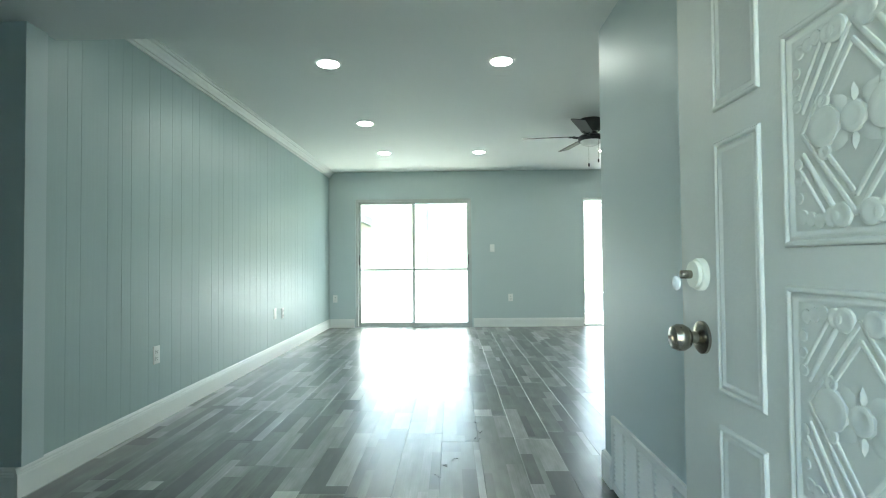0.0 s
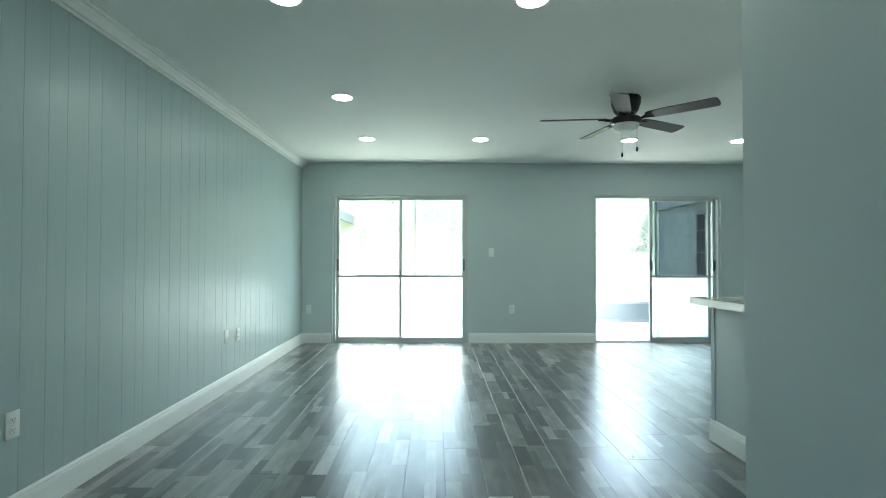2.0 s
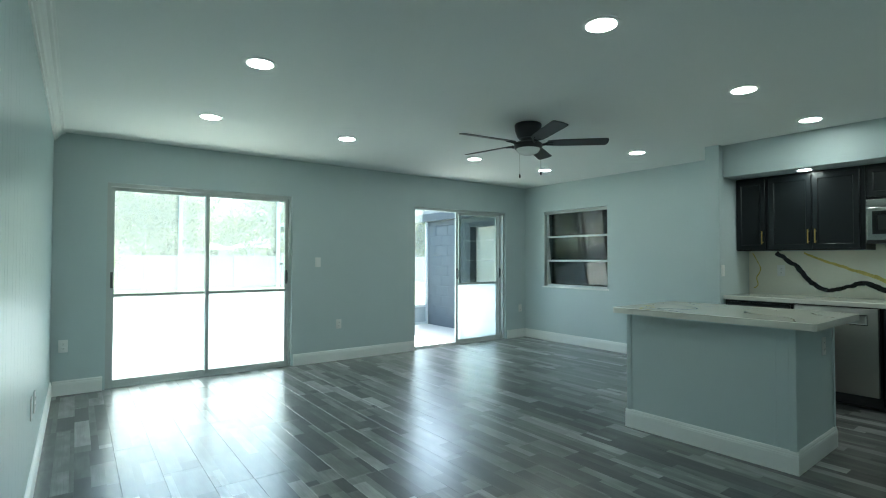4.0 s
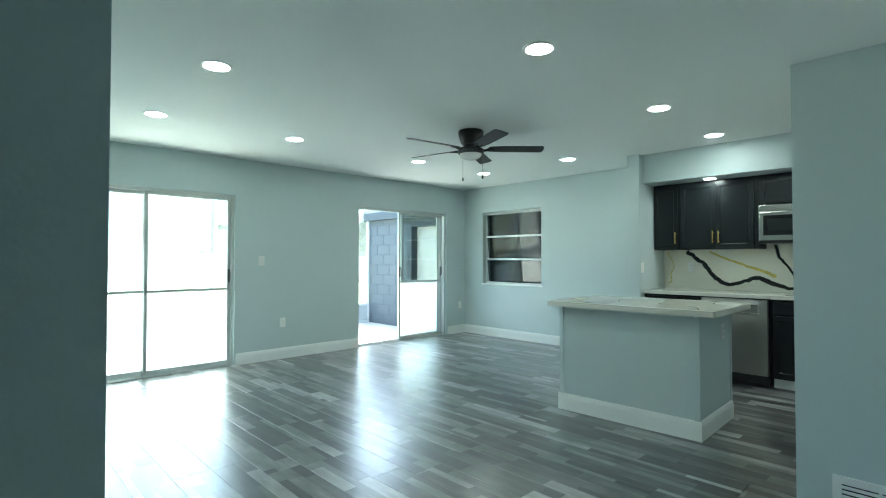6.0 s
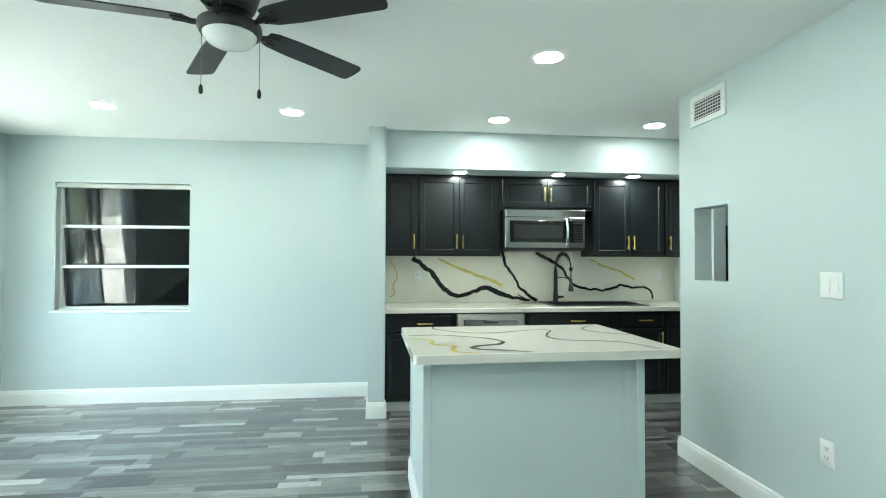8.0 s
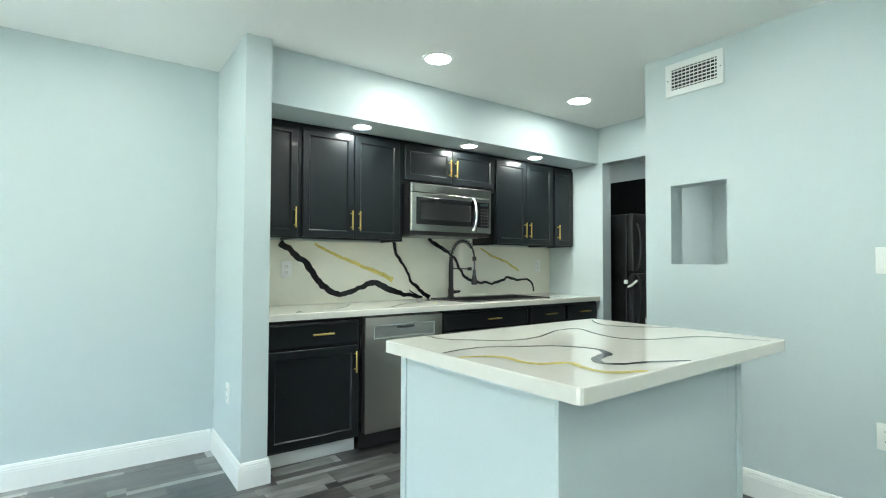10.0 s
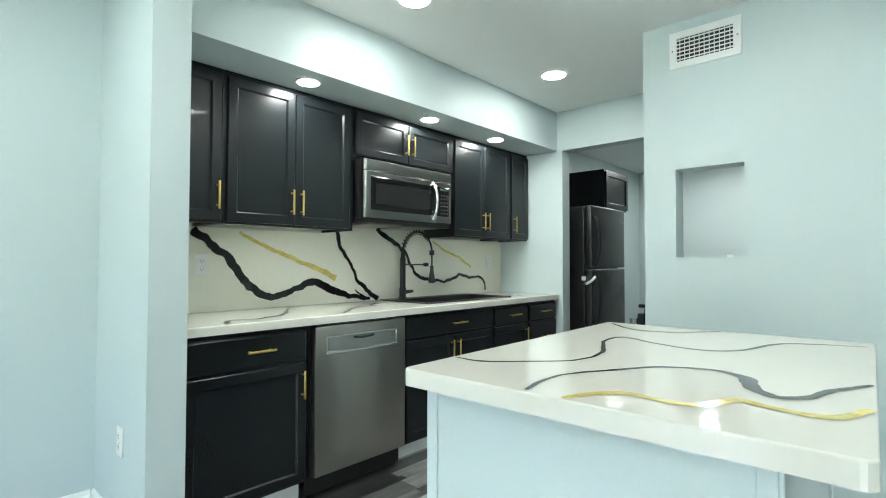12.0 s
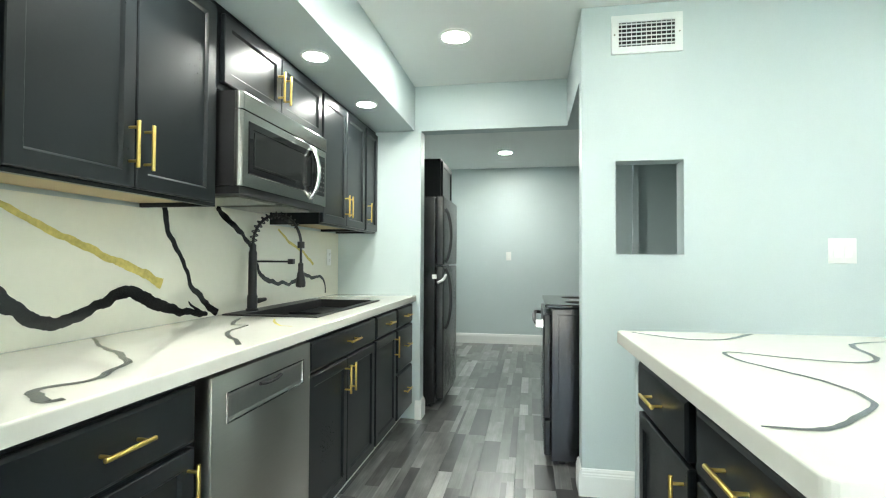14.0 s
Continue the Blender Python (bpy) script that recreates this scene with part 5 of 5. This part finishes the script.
# block wall of the wing beside the patio
WX, WY0, WY1 = 4.20, YN + 0.21, 10.72
DRY0, DRY1 = 8.38, 9.28
bw_ = solid("block_wall", boxes((WX + 0.008, WX + 0.19, WY0, DRY0, PZ, 2.06), (WX + 0.008, WX + 0.19, DRY1, WY1 - 0.004, PZ, 2.06), (WX + 0.008, WX + 0.19, DRY0, DRY1, 1.92, 2.06)), MORTAR, "dark grey-blue painted concrete block wall", "wall", kind="structure")
rowz, r_ = PZ, 0
blocks = {}
while rowz < 2.05:
    y_ = WY0 - (0.2 if r_ % 2 else 0.0)
    h = min(0.203, 2.06 - rowz)
    while y_ < WY1:
        a, b = max(y_, WY0), min(y_ + 0.406, WY1)
        y_ += 0.406
        spans = [(a, b)]
        if rowz < 1.8:
            spans = [(s, e) for s, e in ((a, min(b, DRY0)), (max(a, DRY1), b)) if e - s > 0.03]
        for s, e in spans:
            if e - s < 0.03:
                continue
            key = (round(e - s, 3), round(h, 3))
            if key not in blocks:
                blocks[key] = to_mesh("block", box(0.0035, 0.1, 0.003, key[0] - 0.003, 0.003, key[1] - 0.003, 0.003, seg=1), BLOCK)
            ob = new("block", blocks[key])
            ob.location = (WX, s, rowz)
            ob.parent = bw_
    rowz += 0.203
    r_ += 1
wd = tagged(solid("door_5", boxes((WX + 0.14, WX + 0.18, DRY0 + 0.03, DRY1 - 0.03, PZ + 0.01, 1.88)), FENCE), "white door in the block wall by the patio", "door", kind="structure")
part("frame", boxes((WX - 0.005, WX + 0.19, DRY0, DRY0 + 0.03, PZ, 1.915), (WX - 0.005, WX + 0.19, DRY1 - 0.03, DRY1, PZ, 1.915), (WX - 0.005, WX + 0.19, DRY0 + 0.03, DRY1 - 0.03, 1.88, 1.915)), FASCIA, wd, "dark grey door frame")
wing = solid("wing_roof", boxes((WX - 0.10, 7.5, WY0, WY1 + 0.27, 2.16, 2.3)), SHINGLE, "low roof edge of the wing", "roof", kind="structure")
part("fascia", boxes((WX - 0.13, WX - 0.10, WY0, WY1 + 0.30, 2.06, 2.212)), FASCIA, wing, "dark grey fascia board")
part("fascia", boxes((WX - 0.13, 7.5, WY1 + 0.27, WY1 + 0.30, 2.06, 2.212)), FASCIA, wing, "dark grey fascia board")
part("soffit_board", boxes((WX - 0.10, WX + 0.2, WY0, WY1 + 0.27, 2.06, 2.08)), FASCIA, wing)
solid("wing_walls", boxes((WX + 0.19, 7.5, WY1 - 0.2, WY1, PZ, 2.1), (7.4, 7.5, YN + 0.2, WY1 - 0.2, PZ, 2.1)), STUCCO, "outer walls of the wing", "wall", kind="structure")
west_wing = solid("west_eave", boxes((-4.4, -1.70, 9.12, 13.0, 1.90, 1.98)), SHINGLE, "grey eave of the neighbouring wing", "roof", kind="structure")
part("fascia", boxes((-1.70, -1.67, 9.10, 13.0, 1.80, 1.96)), FASCIA, west_wing)
solid("west_wing_wall", boxes((-4.4, -1.95, 9.3, 13.0, PZ, 1.90)), STUCCO, "pale wall of the neighbouring wing", "wall", kind="structure")
# Assumed eave, hidden from the camera; sized to keep sun off panes and floor.
solid("sun_block_eave", boxes((-4.6, WX + 0.6, YN + 0.2, YN + 0.86, 2.42, 2.55)), FASCIA, "unseen eave added to keep direct sun off the sliding doors", "roof", kind="structure")

# screen enclosure along the patio edge
SY = 10.66
KICK = surface("grey_kick_panel", (0.42, 0.46, 0.48), 0.5, vary=0.05)
enc = thing("screen_enclosure", (1.2, SY, PZ), "white aluminium screen enclosure with low kick panels", "screen enclosure")
for px_ in (-1.95, -0.45, 1.06, 2.57, 4.172):
    part("post", boxes((px_ - 0.025, px_ + 0.025, SY - 0.025, SY + 0.025, PZ, 2.5)), ALUW, enc)
for a, b in ((-1.95, -0.45), (-0.45, 1.06), (1.06, 2.57), (2.57, 4.172)):
    part("kick_panel", boxes((a + 0.025, b - 0.025, SY - 0.006, SY + 0.006, PZ + 0.05, 0.285)), KICK, enc)
    sc = part("screen", boxes((a + 0.026, b - 0.026, SY - 0.0006, SY + 0.0006, 0.335, 2.45)), MESH, enc, "fine insect screen")
    sc.visible_shadow = False
    for z_ in (PZ + 0.025, 0.310, 2.475):
        part("rail", boxes((a + 0.025, b - 0.025, SY - 0.022, SY + 0.022, z_ - 0.025, z_ + 0.025)), ALUW, enc)
part("rail", boxes((1.085, 2.545, SY - 0.02, SY + 0.02, 1.84, 1.88)), ALUW, enc)
part("door_latch", boxes((1.075, 1.13, SY - 0.06, SY - 0.025, 1.18, 1.20)), BLACKM, enc)

# ---- yard and distance ----
gm_ = bmesh.new()
box(-400, 400, 11.0, 600, -0.5, -0.16, bm=gm_)
box(-400, -4.4, -400, 11.0, -0.5, -0.16, bm=gm_)
box(7.5, 400, -400, 11.0, -0.5, -0.16, bm=gm_)
box(-4.4, 7.5, -400, 0.02, -0.5, -0.16, bm=gm_)
solid("ground", gm_, GRASS, "mown green lawn", "ground", kind="structure")
# Assumed slab, never in view; sized to reflect sunlight into the entry.
solid("porch", boxes((-3.4, 3.0, -6.0, YS - 0.121, -0.20, -0.03), (-3.4, BX - 0.001, YS - 0.121, 0.02, -0.20, -0.03)), CONCRETE, "unseen pale slab added to bounce sunlight in at the front door", "porch", kind="structure")

FY_ = 28.5
fence = thing("fence", (0, FY_, -0.16), "white vinyl privacy fence across the yard", "fence")
x_ = 2.24 - 2.44 * 9
while x_ < 30.0:
    part("post", box(x_ - 0.065, x_ + 0.065, FY_ - 0.075, FY_ + 0.065, -0.16, 1.52, 0.01, seg=1), FENCE, fence)
    for z_ in (-0.02, 0.66, 1.37):
        part("rail", boxes((x_ + 0.065, x_ + 2.375, FY_ - 0.045, FY_ + 0.03, z_, z_ + 0.09)), FENCE, fence)
    for k in range(8):
        a = x_ + 0.065 + 2.31 * k / 8
        part("board", boxes((a + 0.004, a + 2.31 / 8 - 0.004, FY_ - 0.011, FY_ + 0.011, -0.12, 1.40)), FENCE, fence)
    x_ += 2.44


def house(x0, x1, y0, y1, h, label):
    o = thing("house", ((x0 + x1) / 2, (y0 + y1) / 2, -0.16), label, "house")
    part("wall", boxes((x0, x1, y0, y1, -0.16, h)), STUCCO, o)
    bm = bmesh.new()
    e = 0.5
    b_ = [bm.verts.new(q) for q in ((x0 - e, y0 - e, h), (x1 + e, y0 - e, h), (x1 + e, y1 + e, h), (x0 - e, y1 + e, h))]
    c_ = [bm.verts.new(q) for q in ((x0 + 3, (y0 + y1) / 2, h + 1.5), (x1 - 3, (y0 + y1) / 2, h + 1.5))]
    for idx in ((b_[0], b_[1], c_[1], c_[0]), (b_[1], b_[2], c_[1]), (b_[2], b_[3], c_[0], c_[1]), (b_[3], b_[0], c_[0]), b_[::-1]):
        bm.faces.new(idx)
    part("roof", bm, SHINGLE, o)
    n = int((x1 - x0) / 3)
    for k in range(n):
        a = x0 + 1.0 + 3.0 * k
        wn_ = part("window", boxes((a, a + 1.2, y0 - 0.03, y0 + 0.01, 0.9, 2.0)), BLACKG, o)
        part("frame", boxes((a - 0.06, a, y0 - 0.05, y0, 0.84, 2.06), (a + 1.2, a + 1.26, y0 - 0.05, y0, 0.84, 2.06), (a, a + 1.2, y0 - 0.05, y0, 0.84, 0.9), (a, a + 1.2, y0 - 0.05, y0, 2.0, 2.06)), FENCE, wn_)
    return o


house(9.4, 19.0, 42.0, 50.0, 2.2, "low white neighbouring house behind the fence")
house(2.6, 8.6, 47.0, 55.0, 2.1, "small white house with a hipped roof")
house(-7.5, 1.6, 54.0, 62.0, 2.5, "far white house with a grey roof")


def tree(x, y, height, spread, seed, low=0.32, name="tree", label="leafy green tree beyond the fence", clumps_n=64):
    r = random.Random(seed)
    o = thing(name, (x, y, -0.16), label, name, "yard trees" if name == "tree" else "")
    base = Vector((x, y, -0.16))
    bm = tube([base, base + Vector((0.1, 0, height * 0.25)), base + Vector((-0.1, 0.1, height * 0.55)), base + Vector((0.1, 0, height * 0.85))], [0.26, 0.19, 0.12, 0.04], 9)
    for k in range(7):
        a = 2 * math.pi * k / 7 + r.uniform(-0.4, 0.4)
        s = base + Vector((0, 0, height * r.uniform(0.28, 0.6)))
        tube([s, s + Vector((math.cos(a), math.sin(a), 0.7)) * spread * 0.4, s + Vector((math.cos(a), math.sin(a), 0.8)) * spread * 0.75], [0.09, 0.055, 0.02], 6, bm=bm)
    part("trunk", bm, BARK, o)
    verts, faces = [], []
    clumps = [(base + Vector((r.gauss(0, spread * 0.42), r.gauss(0, spread * 0.42), height * r.uniform(low, 0.98))), r.uniform(0.3, 0.62) * min(1.6, spread * 0.42)) for _ in range(clumps_n)]
    for c, rad in clumps:
        for _ in range(150):
            p = c + Vector((r.gauss(0, 1), r.gauss(0, 1), r.gauss(0, 0.75))) * rad
            u = Vector((r.gauss(0, 1), r.gauss(0, 1), r.gauss(0, 1))).normalized()
            w = u.orthogonal().normalized()
            s = r.uniform(0.035, 0.075) * min(3.2, spread)
            i = len(verts)
            verts += [p - u * s, p + w * s * 0.5, p + u * s, p - w * s * 0.5]
            faces.append((i, i + 1, i + 2, i + 3))
    me = bpy.data.meshes.new("crown")
    me.from_pydata([tuple(v) for v in verts], [], faces)
    me.materials.append(LEAF)
    cr = new("crown", me)
    cr.parent = o
    cr.matrix_parent_inverse = Matrix.Translation(-base)
    return o


for i_, (a, b, h, s) in enumerate(((-13.0, 33.0, 7.4, 3.6), (-6.4, 33.0, 7.2, 3.4), (-1.3, 34.0, 7.6, 3.4), (2.4, 33.0, 6.2, 2.3), (9.2, 32.5, 6.6, 3.0),
                                   (14.2, 34.0, 7.4, 3.5), (20.0, 33.0, 6.8, 3.2), (26.0, 35.0, 7.4, 3.5), (12.6, 62.0, 6.6, 3.4))):
    tree(a, b, h, s, 40 + i_)
tree(-1.5, 25.0, 2.5, 1.25, 71, 0.08, "bush", "pale green bush growing before the fence", 34)

# ---- floor ----
floor = solid("floor", boxes((-4.28, XE + 0.1, YS, YN + 0.17, -0.1, -0.006)), SUB, "grey wood-look vinyl plank floor with printed strips", "floor", kind="structure")
PW, PL = 0.2105, 1.22
plank_meshes = {}


def plank_bevel(bm):
    bevel_where(bm, lambda c: c.z > -0.001, 0.0011, 1)
    return bm


def plank_mesh(length):
    key = round(length, 2)
    if key not in plank_meshes:
        plank_meshes[key] = to_mesh("plank", plank_bevel(box(0.0002, PW - 0.0002, 0.0002, key - 0.0002, -0.006, 0.0)), PLANK)
    return plank_meshes[key]


rng = random.Random(11)
x = -0.257 - 20 * PW
while x < XE - 0.001:
    c = x + PW / 2
    if c < XW:
        y0, y1 = 0.2, 2.28
    elif c < BX:
        y0, y1 = 0.2, YN + 0.05
    elif c < 2.05:
        y0, y1 = BY - 0.02, YN + 0.05
    else:
        y0, y1 = YS, YN + 0.05
    y = y0
    first = rng.uniform(0.25, 1.0) * PL
    while y < y1 - 0.02:
        n = min(first, y1 - y)
        first = PL
        ob = new("plank", plank_mesh(n))
        ob.location = (x, y, 0)
        ob.parent = floor
        y += n
    x += PW
